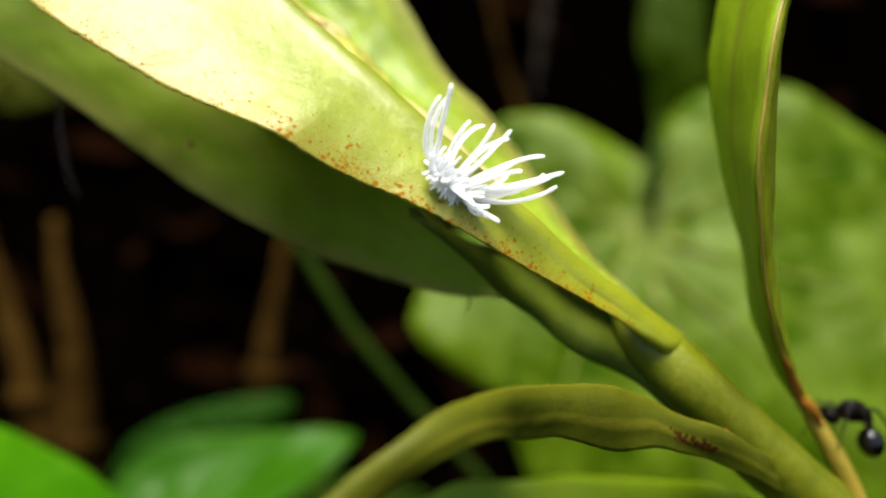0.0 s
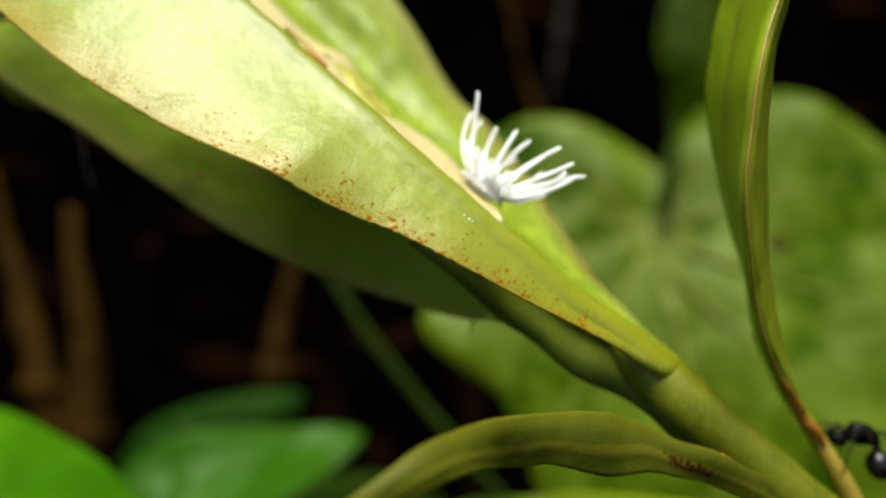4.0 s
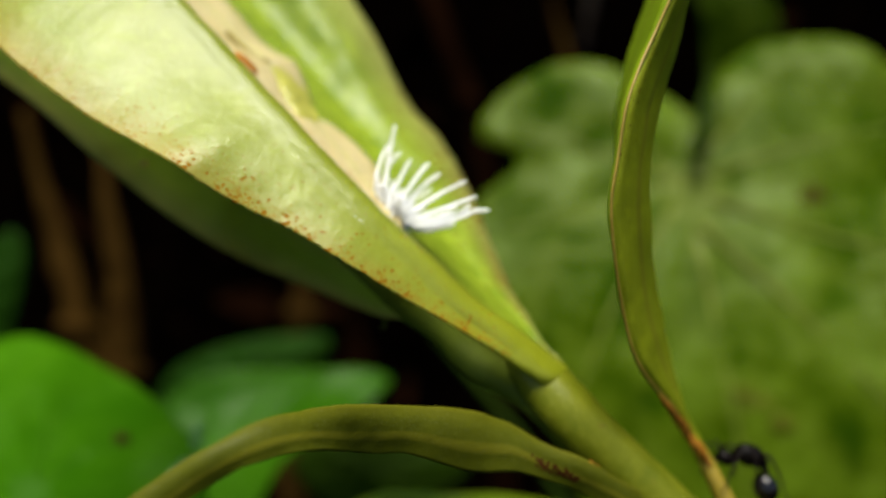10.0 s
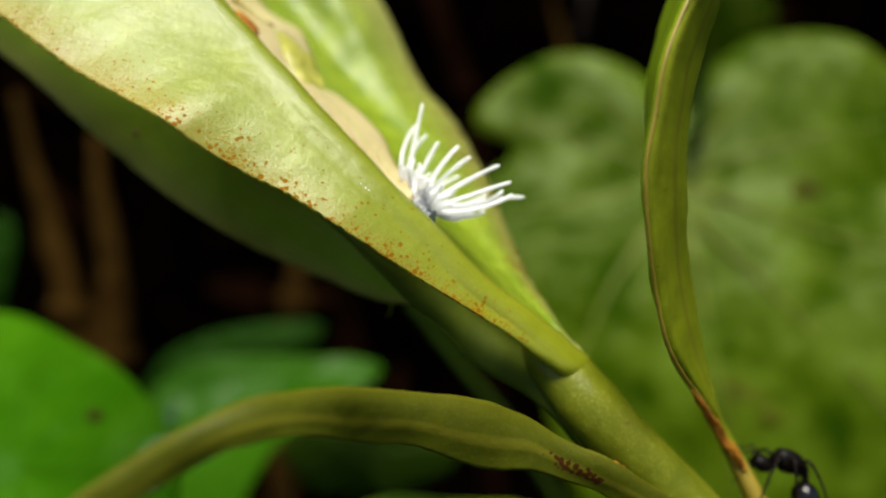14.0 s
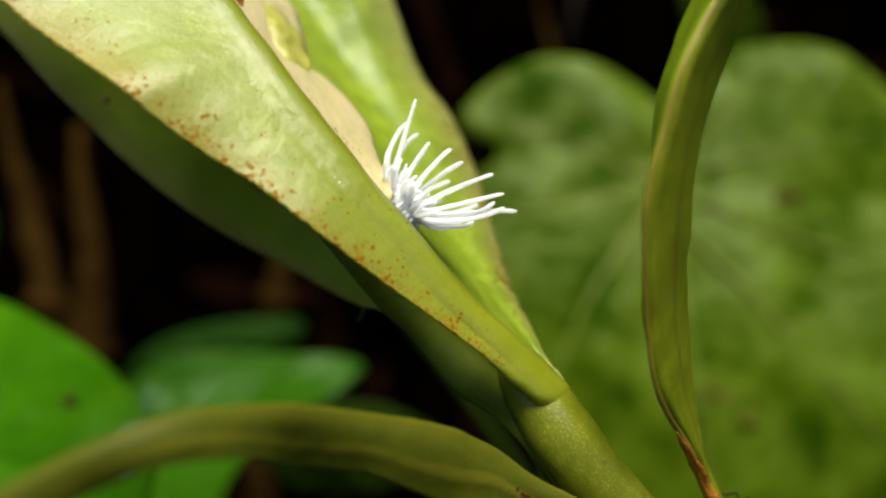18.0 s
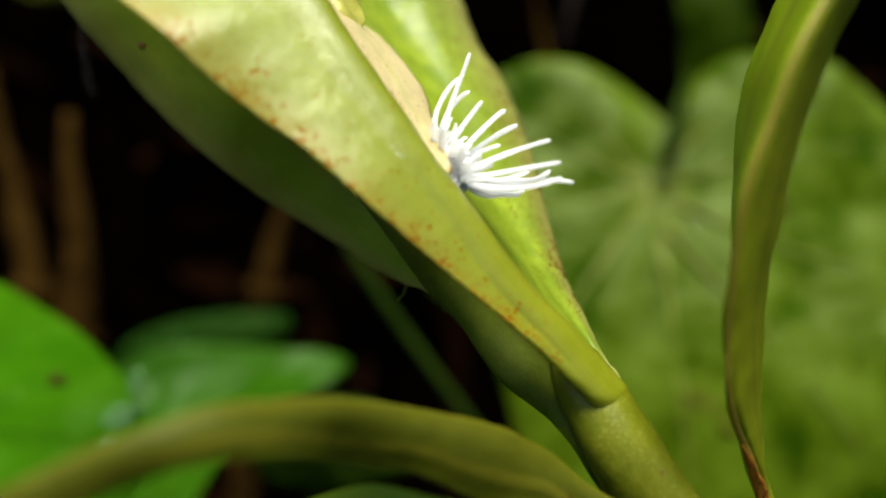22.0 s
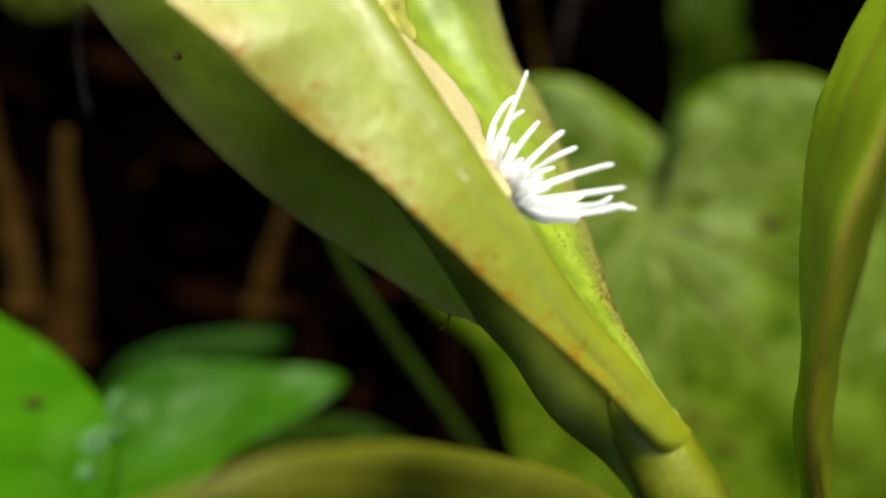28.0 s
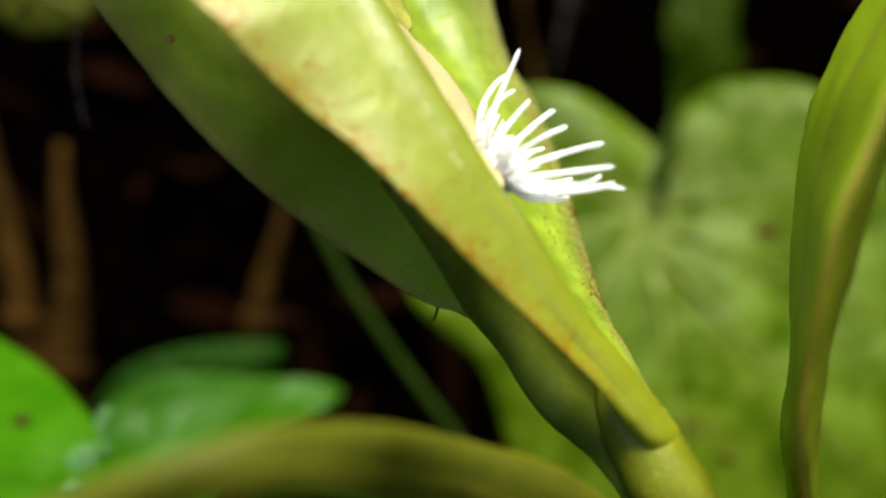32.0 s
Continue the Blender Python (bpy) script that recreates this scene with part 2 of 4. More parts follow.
M_FRONT = leaf_material("pale_leaf", (0.250, 0.295, 0.034), (0.205, 0.255, 0.018), (0.165, 0.205, 0.003), 0.36, 0.25, (0.30, 0.12, 0.006), 0.95, (0.30, 0.21, 0.022), 1.0, 14, 0.0, 0.53, 0.92, 0.22, (0.215, 0.24, 0.005), 0.3)
M_BACK = leaf_material("green_leaf", (0.235, 0.315, 0.018), (0.15, 0.24, 0.007), (0.28, 0.31, 0.04), 0.36, 0.3, (0.15, 0.055, 0.008), 0.9, (0.36, 0.35, 0.11), 1.0, 14, 0.0, 0.45, 1.0, 0.05, None, 0.55)
M_UNDER = leaf_material("shaded_leaf", (0.30, 0.42, 0.026), (0.23, 0.34, 0.018), (0.30, 0.36, 0.04), 0.5, 0.5, (0.045, 0.05, 0.01), 0.45, (0.40, 0.33, 0.08), 1.0, 10, 0.04, 0.10)
M_LOW = leaf_material("olive_leaf", (0.068, 0.076, 0.003), (0.048, 0.057, 0.002), (0.125, 0.12, 0.007), 0.45, 0.2, (0.025, 0.015, 0.004), 0.14, (0.105, 0.105, 0.005), 1.0, 10, 0.0, 0.1, rib_at=0.55, rib_wide=0.10, mottle=0.2, blotch=(0.045, 0.008, 0.003))
M_CURL = leaf_material("strap_leaf", (0.30, 0.42, 0.012), (0.22, 0.34, 0.008), (0.23, 0.27, 0.02), 0.36, 0.5, (0.03, 0.03, 0.008), 0.12, None, 1.0, 8, 0.0, 0.3)
M_CURLDRY = leaf_material("olive_strap", (0.25, 0.29, 0.008), (0.185, 0.225, 0.006), (0.19, 0.18, 0.012), 0.42, 0.35, (0.10, 0.03, 0.004), 0.5, None, 1.0, 8, 0.0, 0.2, mottle=0.25)
M_STEM = skin_material("stem_skin", (0.075, 0.092, 0.0025), (0.128, 0.138, 0.0045), 0.42, 420.0, (0.0992, 0.062, 0.0093), 0.66, 0.0003, spec=0.2, dots=6400.0)
# dark green skin, lowered further to include the shade below the pale blade
M_DARKPET = leaf_material("dark_petiole_skin", (0.080, 0.110, 0.006), (0.045, 0.070, 0.004), (0.08, 0.10, 0.01), 0.55, 0.15, (0.04, 0.03, 0.006), 0.2, None, 1.0, 6, 0.0, 0.1, mottle=0.3)
M_FOLD = leaf_material("cream_fold", (0.82, 0.72, 0.44), (0.74, 0.64, 0.32), (0.70, 0.66, 0.30), 0.34, 0.5, (0.38, 0.18, 0.03), 0.8, None, 1.0, 10, 0.0, 0.4, mottle=0.1)
M_FLAP = leaf_material("yellow_flap", (0.55, 0.53, 0.12), (0.40, 0.42, 0.05), (0.5, 0.5, 0.1), 0.3, 0.5, (0.30, 0.13, 0.02), 0.4, None, 1.0, 10, 0.0, 0.5, mottle=0.4)
M_LOWRIB = skin_material("olive_rib", (0.1178, 0.1085, 0.0074), (0.1674, 0.1488, 0.0124), 0.45, 500.0)
M_KEEL = skin_material("pale_keel", (0.20, 0.15, 0.010), (0.27, 0.19, 0.018), 0.45, 700.0)
M_RUSTY = skin_material("brown_bump", (0.32, 0.16, 0.02), (0.46, 0.26, 0.04), 0.6, 900.0)
M_ORANGE = skin_material("orange_scar", (0.18, 0.045, 0.005), (0.38, 0.17, 0.015), 0.6, 1600.0, (0.06, 0.012, 0.004), 0.56, 0.0004, spec=0.1)
M_RUSTDARK = skin_material("dark_spot", (0.0248, 0.0211, 0.0025), (0.0465, 0.0372, 0.005), 0.8, 300.0, spec=0.05)
M_WAX = skin_material("white_wax", (0.94, 0.95, 0.96), (0.99, 0.99, 0.99), 0.9, 1500.0, depth=0.00001)
wax = M_WAX.node_tree
wax_glow = wax.nodes.new("ShaderNodeBsdfTranslucent")
wax_glow.inputs["Color"].default_value = (0.97, 0.97, 0.97, 1)
wax_mix = wax.nodes.new("ShaderNodeMixShader")
wax_mix.inputs["Fac"].default_value = 0.6
link(wax, wax.nodes["Principled BSDF"].outputs[0], wax_mix.inputs[1])
link(wax, wax_glow.outputs[0], wax_mix.inputs[2])
link(wax, wax_mix.outputs[0], wax.nodes["Material Output"].inputs["Surface"])
M_ANT = skin_material("ant_shell", (0.0016, 0.0012, 0.001), (0.005, 0.003, 0.0022), 0.42, 2500.0, depth=0.00005, spec=0.1)
M_GASTER = skin_material("shiny_shell", (0.0016, 0.0012, 0.001), (0.004, 0.0026, 0.002), 0.2, 2500.0, depth=0.00003, spec=0.5)
M_ANTLEG = skin_material("ant_leg", (0.003, 0.0018, 0.0012), (0.008, 0.004, 0.0025), 0.45, 2500.0, spec=0.1)
M_BROAD = leaf_material("broad_leaf", (0.055, 0.090, 0.001), (0.010, 0.033, 0.0004), (0.09, 0.12, 0.01), 0.30, 0.15, None, 0, None, 7.0, 7, 0.12, 0.11, mottle=0.8)
M_BRIGHT = leaf_material("bright_leaf", (0.042, 0.138, 0.002), (0.014, 0.080, 0.001), (0.04092, 0.1228, 0.01228), 0.34, 0.22, None, 0, None, 6.0, 9, 0.08, 0.03, mottle=0.3)
M_POINT = leaf_material("pointed_leaf", (0.026, 0.086, 0.0015), (0.010, 0.050, 0.001), (0.02604, 0.09548, 0.01302), 0.38, 0.2, None, 0, None, 6.0, 9, 0.08, 0.11, mottle=0.3)
M_VEIN = skin_material("pale_vein", (0.085, 0.115, 0.010), (0.14, 0.165, 0.022), 0.45, 200.0, spec=0.15)
# M_DIM, M_SHADE and M_DEEP: leaf greens darkened so the colour holds the shade
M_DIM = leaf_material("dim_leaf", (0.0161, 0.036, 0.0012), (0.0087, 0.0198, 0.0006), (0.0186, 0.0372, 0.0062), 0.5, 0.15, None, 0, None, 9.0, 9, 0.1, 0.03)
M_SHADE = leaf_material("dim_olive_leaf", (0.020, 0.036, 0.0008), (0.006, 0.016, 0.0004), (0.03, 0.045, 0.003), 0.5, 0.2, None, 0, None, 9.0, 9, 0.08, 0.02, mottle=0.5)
M_DEEP = leaf_material("shade_green_leaf", (0.01116, 0.03906, 0.00186), (0.00522, 0.02232, 0.00114), (0.02232, 0.05952, 0.00744), 0.5, 0.2, None, 0, None, 9.0, 9, 0.08, 0.03)
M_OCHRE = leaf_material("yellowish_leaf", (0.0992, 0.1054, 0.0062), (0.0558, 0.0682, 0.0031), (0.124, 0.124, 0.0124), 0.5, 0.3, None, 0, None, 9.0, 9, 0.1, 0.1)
# M_STALK, M_DRY and M_TWIG: kept very dark to carry the undergrowth's shade
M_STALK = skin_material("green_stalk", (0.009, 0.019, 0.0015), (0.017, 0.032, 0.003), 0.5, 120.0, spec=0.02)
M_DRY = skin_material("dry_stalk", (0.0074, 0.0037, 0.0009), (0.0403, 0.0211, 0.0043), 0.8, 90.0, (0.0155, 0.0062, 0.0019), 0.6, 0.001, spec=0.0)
# soil and litter near black: the undergrowth's shade is put into these colours
M_SOIL = skin_material("shade_toned_soil", (0.0002, 0.0001, 0.0001), (0.0007, 0.0004, 0.0002), 0.95, 40.0, (0.0031, 0.0011, 0.0005), 0.62, 0.006, spec=0.0)
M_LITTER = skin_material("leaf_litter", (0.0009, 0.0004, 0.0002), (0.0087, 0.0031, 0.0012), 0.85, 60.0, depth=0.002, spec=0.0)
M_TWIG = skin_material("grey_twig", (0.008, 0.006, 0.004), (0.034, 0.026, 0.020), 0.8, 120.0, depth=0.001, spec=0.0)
# pale green that paints the glossy sheen at the leaf's edge
M_PALE = skin_material("sheen_patch", (0.035, 0.12, 0.018), (0.10, 0.20, 0.07), 0.4, 420.0, spec=0.2)
M_YELLOW = skin_material("yellow_blotch", (0.046, 0.066, 0.0018), (0.075, 0.070, 0.002), 0.5, 160.0, spec=0.1)
M_WEB = skin_material("web_thread", (0.062, 0.062, 0.062), (0.155, 0.155, 0.155), 0.4, 100.0)


# ---- builders ----
def ob_from(name, bm, material, parent=None, label="", smooth=True):
    me = bpy.data.meshes.new(name)
    bm.to_mesh(me)
    bm.free()
    if smooth:
        for p in me.polygons:
            p.use_smooth = True
    me.materials.append(material)
    ob = new(name, me)
    if parent is not None:
        ob.parent = parent
    if label:
        ob["label"] = label
    return ob


part = ob_from


def spline(pts, n):
    """n points on a smooth curve through pts, evenly by chord."""
    p = np.array(pts, float)
    if len(p) == 2:
        return p[0] + np.linspace(0, 1, n)[:, None] * (p[1] - p[0])
    d = np.r_[0, np.cumsum(np.linalg.norm(np.diff(p, axis=0), axis=1))]
    d /= d[-1]
    e = np.vstack([2 * p[0] - p[1], p, 2 * p[-1] - p[-2]])
    out = []
    for s in np.linspace(0, 1, n):
        i = min(max(int(np.searchsorted(d, s)) - 1, 0), len(p) - 2)
        u = (s - d[i]) / max(d[i + 1] - d[i], 1e-9)
        a, b, c, f = e[i:i + 4]
        out.append(0.5 * (2 * b + (c - a) * u + (2 * a - 5 * b + 4 * c - f) * u * u + (3 * b - a - 3 * c + f) * u ** 3))
    return np.array(out)


MM = 0.001


def loft(curves, nu=60, nv=24, thick=0.25, ripple=0.06, seed=0, rough_edge=0.0):
    """A leaf blade through lengthwise curves in mm, margin to margin, with thickness. UV: x along, y across."""
    c = np.array([spline(q, nu) for q in curves])
    g = np.array([spline(c[:, i], nv) for i in range(nu)])
    rnd = random.Random(seed)
    du = np.gradient(g, axis=0)
    dv = np.gradient(g, axis=1)
    nrm = np.cross(du, dv)
    nrm /= np.maximum(np.linalg.norm(nrm, axis=2, keepdims=True), 1e-9)
    for i in range(nu):
        for j in range(nv):
            v = noise.noise(Vector(g[i, j]) * 0.35 + Vector((seed * 7.3, 0, 0))) + 0.4 * noise.noise(Vector(g[i, j]) * 1.1 + Vector((0, seed * 3.1, 0)))
            g[i, j] += nrm[i, j] * v * ripple * 3
        if rough_edge:
            for j, o in ((0, 1), (nv - 1, nv - 2)):
                way = g[i, j] - g[i, o]
                g[i, j] += way / max(np.linalg.norm(way), 1e-9) * rnd.uniform(-1, 1) * rough_edge
    bm = bmesh.new()
    uvl = bm.loops.layers.uv.new("UVMap")
    rim = np.ones((nu, nv, 1))
    rim[:, 0] = rim[:, -1] = 0.35
    top = [[bm.verts.new(g[i, j] * MM) for j in range(nv)] for i in range(nu)]
    low = [[bm.verts.new((g[i, j] + nrm[i, j] * thick * rim[i, j]) * MM) for j in range(nv)] for i in range(nu)]

    def quad(vs, uvs):
        f = bm.faces.new(vs)
        for lp, w in zip(f.loops, uvs):
            lp[uvl].uv = w

    def at(i, j):
        return (i / (nu - 1), j / (nv - 1))
    for i in range(nu - 1):
        for j in range(nv - 1):
            ids = [(i, j), (i + 1, j), (i + 1, j + 1), (i, j + 1)]
            quad([top[a][b] for a, b in ids], [at(*q) for q in ids])
            quad([low[a][b] for a, b in ids[::-1]], [at(*q) for q in ids[::-1]])
    for i in range(nu - 1):
        for j in (0, nv - 1):
            quad([top[i][j], low[i][j], low[i + 1][j], top[i + 1][j]], [at(i, j), at(i, j), at(i + 1, j), at(i + 1, j)])
    for j in range(nv - 1):
        for i in (0, nu - 1):
            quad([top[i][j], top[i][j + 1], low[i][j + 1], low[i][j]], [at(i, j), at(i, j + 1), at(i, j + 1), at(i, j)])
    bmesh.ops.recalc_face_normals(bm, faces=bm.faces)
    return bm


def tube(pts, radii, n=40, sides=12, flat=1.0, bumpy=0.0, seed=0, caps=True):
    """A tapered round rod along a smooth curve in mm; radii are (share of the length, mm)."""
    p = spline(pts, n)
    s = np.linspace(0, 1, n)
    r = np.interp(s, [q[0] for q in radii], [q[1] for q in radii])
    t = np.gradient(p, axis=0)
    t /= np.maximum(np.linalg.norm(t, axis=1, keepdims=True), 1e-9)
    up = np.array((0.2, 1.0, 0.3))
    bm = bmesh.new()
    uvl = bm.loops.layers.uv.new("UVMap")
    rings = []
    for i in range(n):
        a = np.cross(t[i], up)
        a /= max(np.linalg.norm(a), 1e-9)
        b = np.cross(t[i], a)
        ring = []
        for k in range(sides):
            w = 2 * math.pi * k / sides
            q = p[i] + (a * math.cos(w) + b * math.sin(w) * flat) * r[i] * (1 + bumpy * noise.noise(Vector(p[i]) * 0.6 + Vector((math.cos(w), math.sin(w), seed))))
            ring.append(bm.verts.new(q * MM))
        rings.append(ring)
    for i in range(n - 1):
        for k in range(sides):
            f = bm.faces.new([rings[i][k], rings[i + 1][k], rings[i + 1][(k + 1) % sides], rings[i][(k + 1) % sides]])
            for lp, w in zip(f.loops, ((i, k), (i + 1, k), (i + 1, k + 1), (i, k + 1))):
                lp[uvl].uv = (w[0] / (n - 1), w[1] / sides)
    if caps:
        for ring in (rings[0], rings[-1]):
            mid = bm.verts.new(sum((v.co for v in ring), Vector()) / sides)
            for k in range(sides):
                bm.faces.new([ring[k], ring[(k + 1) % sides], mid])
    bmesh.ops.recalc_face_normals(bm, faces=bm.faces)
    return bm


def blob(at, size, turn=(0, 0, 0), u=16, v=10, lumps=0.0, seed=0):
    """An egg of half-axes size (mm) at a place (mm)."""
    bm = bmesh.new()
    bmesh.ops.create_uvsphere(bm, u_segments=u, v_segments=v, radius=1.0)
    m = pose(*[a * MM for a in at], *turn) @ Matrix.Diagonal((*[s * MM for s in size], 1))
    for w in bm.verts:
        if lumps:
            w.co *= 1 + lumps * noise.noise(w.co * 2.2 + Vector((seed, 0, 0)))
        w.co = m @ w.co
    return bm


def empty(name, m=None):
    e = new(name)
    e.empty_display_size = 0.005
    if m is not None:
        e.matrix_basis = m
    return e


VIEW = pose(*EYE, TILT, 0, 0)   # the axes along which the place is laid out: x right, y ahead, z up


# ---- the plant in the foreground: one rigid shoot, in mm round a point inside it ----
plant = tagged(empty("leafy_shoot"), "yellow-green shoot with long pale leaves and a rounded green stem", "plant")
TIP = (-52, 10, 37)
FRONT_EDGE = [(9.4, 1.7, -10.7), (8.1, 0.6, -9.1), (5.3, -0.5, -7.5), (3.4, -1.1, -6.0), (1.1, -1.9, -4.5), (-1.9, -3.4, -2.6), (-4.8, -4.6, -0.7), (-7.3, -5.1, 0.9), (-9.9, -5.2, 2.5), (-12.5, -5.4, 3.8),
              (-15, -5.8, 5.2), (-17.1, -6, 6.7), (-20, -5, 8.2), (-23.3, -4.4, 10), (-26, -4, 11.8), (-30.5, -2, 15), (-36, 1, 20), (-43, 5, 27), TIP]
RIB = [(10.0, 1.7, -9.8), (9.0, 0.9, -8.1), (5.5, -1.9, -5.0), (2.3, -2.6, -2.4), (-0.8, -2.6, 0.7), (-3.5, -2.3, 3.2), (-5.7, -1.8, 5.5), (-8.7, -1.0, 8.5), (-10.9, -0.3, 10.9), (-14.4, 1.2, 14.6), (-18, 2.5, 18.5), (-24, 4.5, 24.5), (-33, 7, 31), TIP]
BACK_EDGE = [(10.0, 2.4, -9.6), (8.6, 2.5, -7.4), (7.4, 5, -5.6), (6.2, 8.5, -3.4), (5.1, 11.5, -0.9), (3.9, 15, 2.4), (2.4, 19.5, 6.8), (-0.2, 22.5, 11.7), (-3.6, 24, 15.9), (-6.4, 24.5, 21.3), (-8.2, 24.5, 24.7), (-14, 25, 33), (-25, 22, 40), TIP]


def between(a, b, w, push=(0, 0, 0), n=24):
    """A curve a share w of the way from a to b, pushed aside in the middle."""
    p, q = spline(a, n), spline(b, n)
    s = np.sin(np.linspace(0, 1, n) * math.pi)[:, None]
    return [tuple(v) for v in p * (1 - w) + q * w + s * np.array(push)]


CREASE = [(8.7, 0.9, -9.2), (9.5, 1.5, -8.7), (9.4, 1.6, -7.9), (5.9, 0.3, -5.0), (2.4, -0.5, -2.4), (-0.8, -0.9, 0.7), (-3.6, -1.3, 3.3), (-5.8, -1.3, 5.6)] + RIB[7:]
MARGIN = [(8.5, 0.6, -9.3), (7.5, -0.1, -9.2), (6.8, -0.5, -8.6), (5.2, -1.2, -7.4), (3.4, -1.9, -5.9), (1.1, -2.6, -4.4), (-1.9, -3.6, -2.6)] + FRONT_EDGE[6:]
BLADE_STEPS, RIB_STEPS = (0, 0.06, 0.2, 0.38, 0.58, 0.76, 0.9), (0.04, 0.2, 0.4, 0.6, 0.8, 0.95, 1.0)


def front_half(n=80):
    """Lengthwise curves of the near half: margin, soft belly, rounded midrib, crease; at its base it rounds into a stalk."""
    e, r = spline(MARGIN, n), spline(CREASE, n)
    s = np.linspace(0, 1, n)[:, None]
    wide = np.linalg.norm(r - e, axis=1, keepdims=True)
    stalk = np.clip(1 - (s - 0.02) / 0.09, 0, 1)
    stalk = stalk * stalk * (3 - 2 * stalk)
    belly = 0.6 * np.clip((s - 0.04) / 0.2, 0, 1) * np.sin(np.clip(s, 0, 1) * math.pi) ** 0.4
    wave = 0.3 * np.sin(s * 34.0) * np.clip((s - 0.15) / 0.2, 0, 1)
    ribw = np.clip(np.interp(s, [0, 0.08, 0.16, 0.3, 0.6, 1], [2.4, 2.3, 2.2, 2.0, 1.6, 0.5]) / np.maximum(wide, 0.3), 0.05, 0.95)
    rib = np.interp(s, [0, 0.1, 0.3, 0.6, 1], [0.3, 0.3, 0.28, 0.2, 0.05])
    out = np.array((0.12, -1.0, 0.12))
    f = 1 - ribw
    rows = []
    for w, q in [(f * k, None) for k in BLADE_STEPS] + [(f + ribw * k, k) for k in RIB_STEPS]:
        hump = rib * math.sin(math.pi * min(1, q * 0.94 + 0.03)) ** 0.75 if q is not None else 0.0
        tuck = 0.9 * max(0, (q - 0.75) / 0.25) ** 1.5 if q is not None else 0.0
        blade = belly * np.clip(w / 0.55, 0, 1) * (2 - np.clip(w / 0.55, 0, 1)) + wave * (1 - w) ** 2 + hump - tuck
        turn = 0.29 * wide * (np.sqrt(np.maximum(0, 1 - (2 * w - 1) ** 2)) * 1.15 - 0.35)
        rows.append([tuple(v) for v in e + (r - e) * w + out * (blade * (1 - stalk) + turn * stalk)])
    return rows


blade = part("leaf_blade", loft(front_half(), 460, 52, 0.3, 0.02, 1, 0.075), M_FRONT, plant, "pale yellow-green half of a leaf with a rounded midrib and rusty specks on its margin")
BACK_ROOT = [(x - 0.2, y + 0.7, z - 0.2) for x, y, z in CREASE[2:]]
part("leaf_blade", loft([BACK_EDGE, between(BACK_ROOT, BACK_EDGE, 0.65, (0.6, 4.0, -0.2)), between(BACK_ROOT, BACK_EDGE, 0.28, (0.2, 10.5, 0.2)), between(BACK_ROOT, BACK_EDGE, 0.03, (0, 3.5, 0))], 220, 40, -0.3, 0.045, 2, 0.05), M_BACK, plant, "glossy lime-green far half of the leaf")
part("node", blob((7.9, 1.05, -9.8), (1.5, 1.25, 1.5), (0, -38, 0), 24, 16, 0.05, 3), M_STEM, plant, "swollen olive-green node of the stem")
FOLD = [(-2.9, 0.2, 3.1), (-3.8, 2.2, 4.6), (-4.5, 4.2, 5.7), (-6.2, 7.5, 8.6), (-9.5, 10.4, 11.6), (-11.0, 11.5, 12.6), (-12.1, 12.3, 15.3), (-13.5, 13.5, 17.9), (-15.9, 14.0, 19.3), (-18.7, 14.9, 22.5), (-22.8, 16.6, 27.5)]
FOLD_ROOT = [(x - 0.3, y + 0.8, z - 0.3) for x, y, z in [(-2.7, -1.1, 2.4)] + CREASE[6:13]]
part("leaf_fold", loft([FOLD_ROOT, between(FOLD_ROOT, FOLD, 0.55, (0.0, -0.5, 0.0)), FOLD], 90, 14, 0.3, 0.07, 21, 0.03), M_FOLD, plant, "cream rolled fold beside the midrib")
FLAP = [(-10.2, 3.5, 9.7), (-12.5, 4.5, 11.9), (-14.3, 5.5, 14.1), (-15.8, 6.5, 15.9)]
FLAP_OUT = [(-10.0, 6.0, 11.4), (-11.1, 7.5, 13.5), (-12.4, 8.5, 15.2), (-14.6, 9.0, 16.9)]
part("torn_flap", loft([FLAP, between(FLAP, FLAP_OUT, 0.55, (0.1, -0.9, 0.3)), FLAP_OUT], 40, 20, 0.2, 0.16, 27, 0.06), M_FLAP, plant, "yellow-green torn flap curling over the fold")
part("scar", blob((-15.4, 3.6, 15.3), (1.4, 0.35, 0.62), (0, 47, 0), 20, 10, 0.6, 3), M_ORANGE, plant, "orange scar at the fold")
part("fold_rim", tube([(-17.5, 6.3, 18.6), (-16.6, 6.7, 17.6), (-15.4, 7.2, 16.7), (-14.3, 7.7, 16.6)], [(0, 0.3), (0.5, 0.38), (1, 0.12)], 24, 10), M_KEEL, plant, "tan rim of the torn fold")
UNDER_LOW = [(-2.6, 3.4, -4.6), (-5.6, 9, -4.7), (-8.4, 13, -4.2), (-12.7, 15, -2.6), (-16.5, 14.5, -1), (-19.2, 13, 0.5), (-22.1, 12.3, 2.3), (-26.5, 12.5, 5.3), (-28.9, 12.3, 7.4), (-31.5, 12, 9.6), (-36.6, 14, 13.6), (-43, 17, 18), (-52, 21, 25)]
UNDER_TOP = [(-1, 4.5, -2.5), (-5, 11, 0), (-9, 14.5, 4), (-13.5, 15.5, 8), (-19, 16, 13), (-27, 17, 19), (-38, 20, 24), (-52, 21, 25)]
lower_leaf = part("lower_leaf", loft([UNDER_LOW, between(UNDER_LOW, UNDER_TOP, 0.5, (0, -1.0, 0)), UNDER_TOP], 90, 24, 0.3, 0.12, 3, 0.04), M_UNDER, plant, "dark green leaf shaded below the pale one")
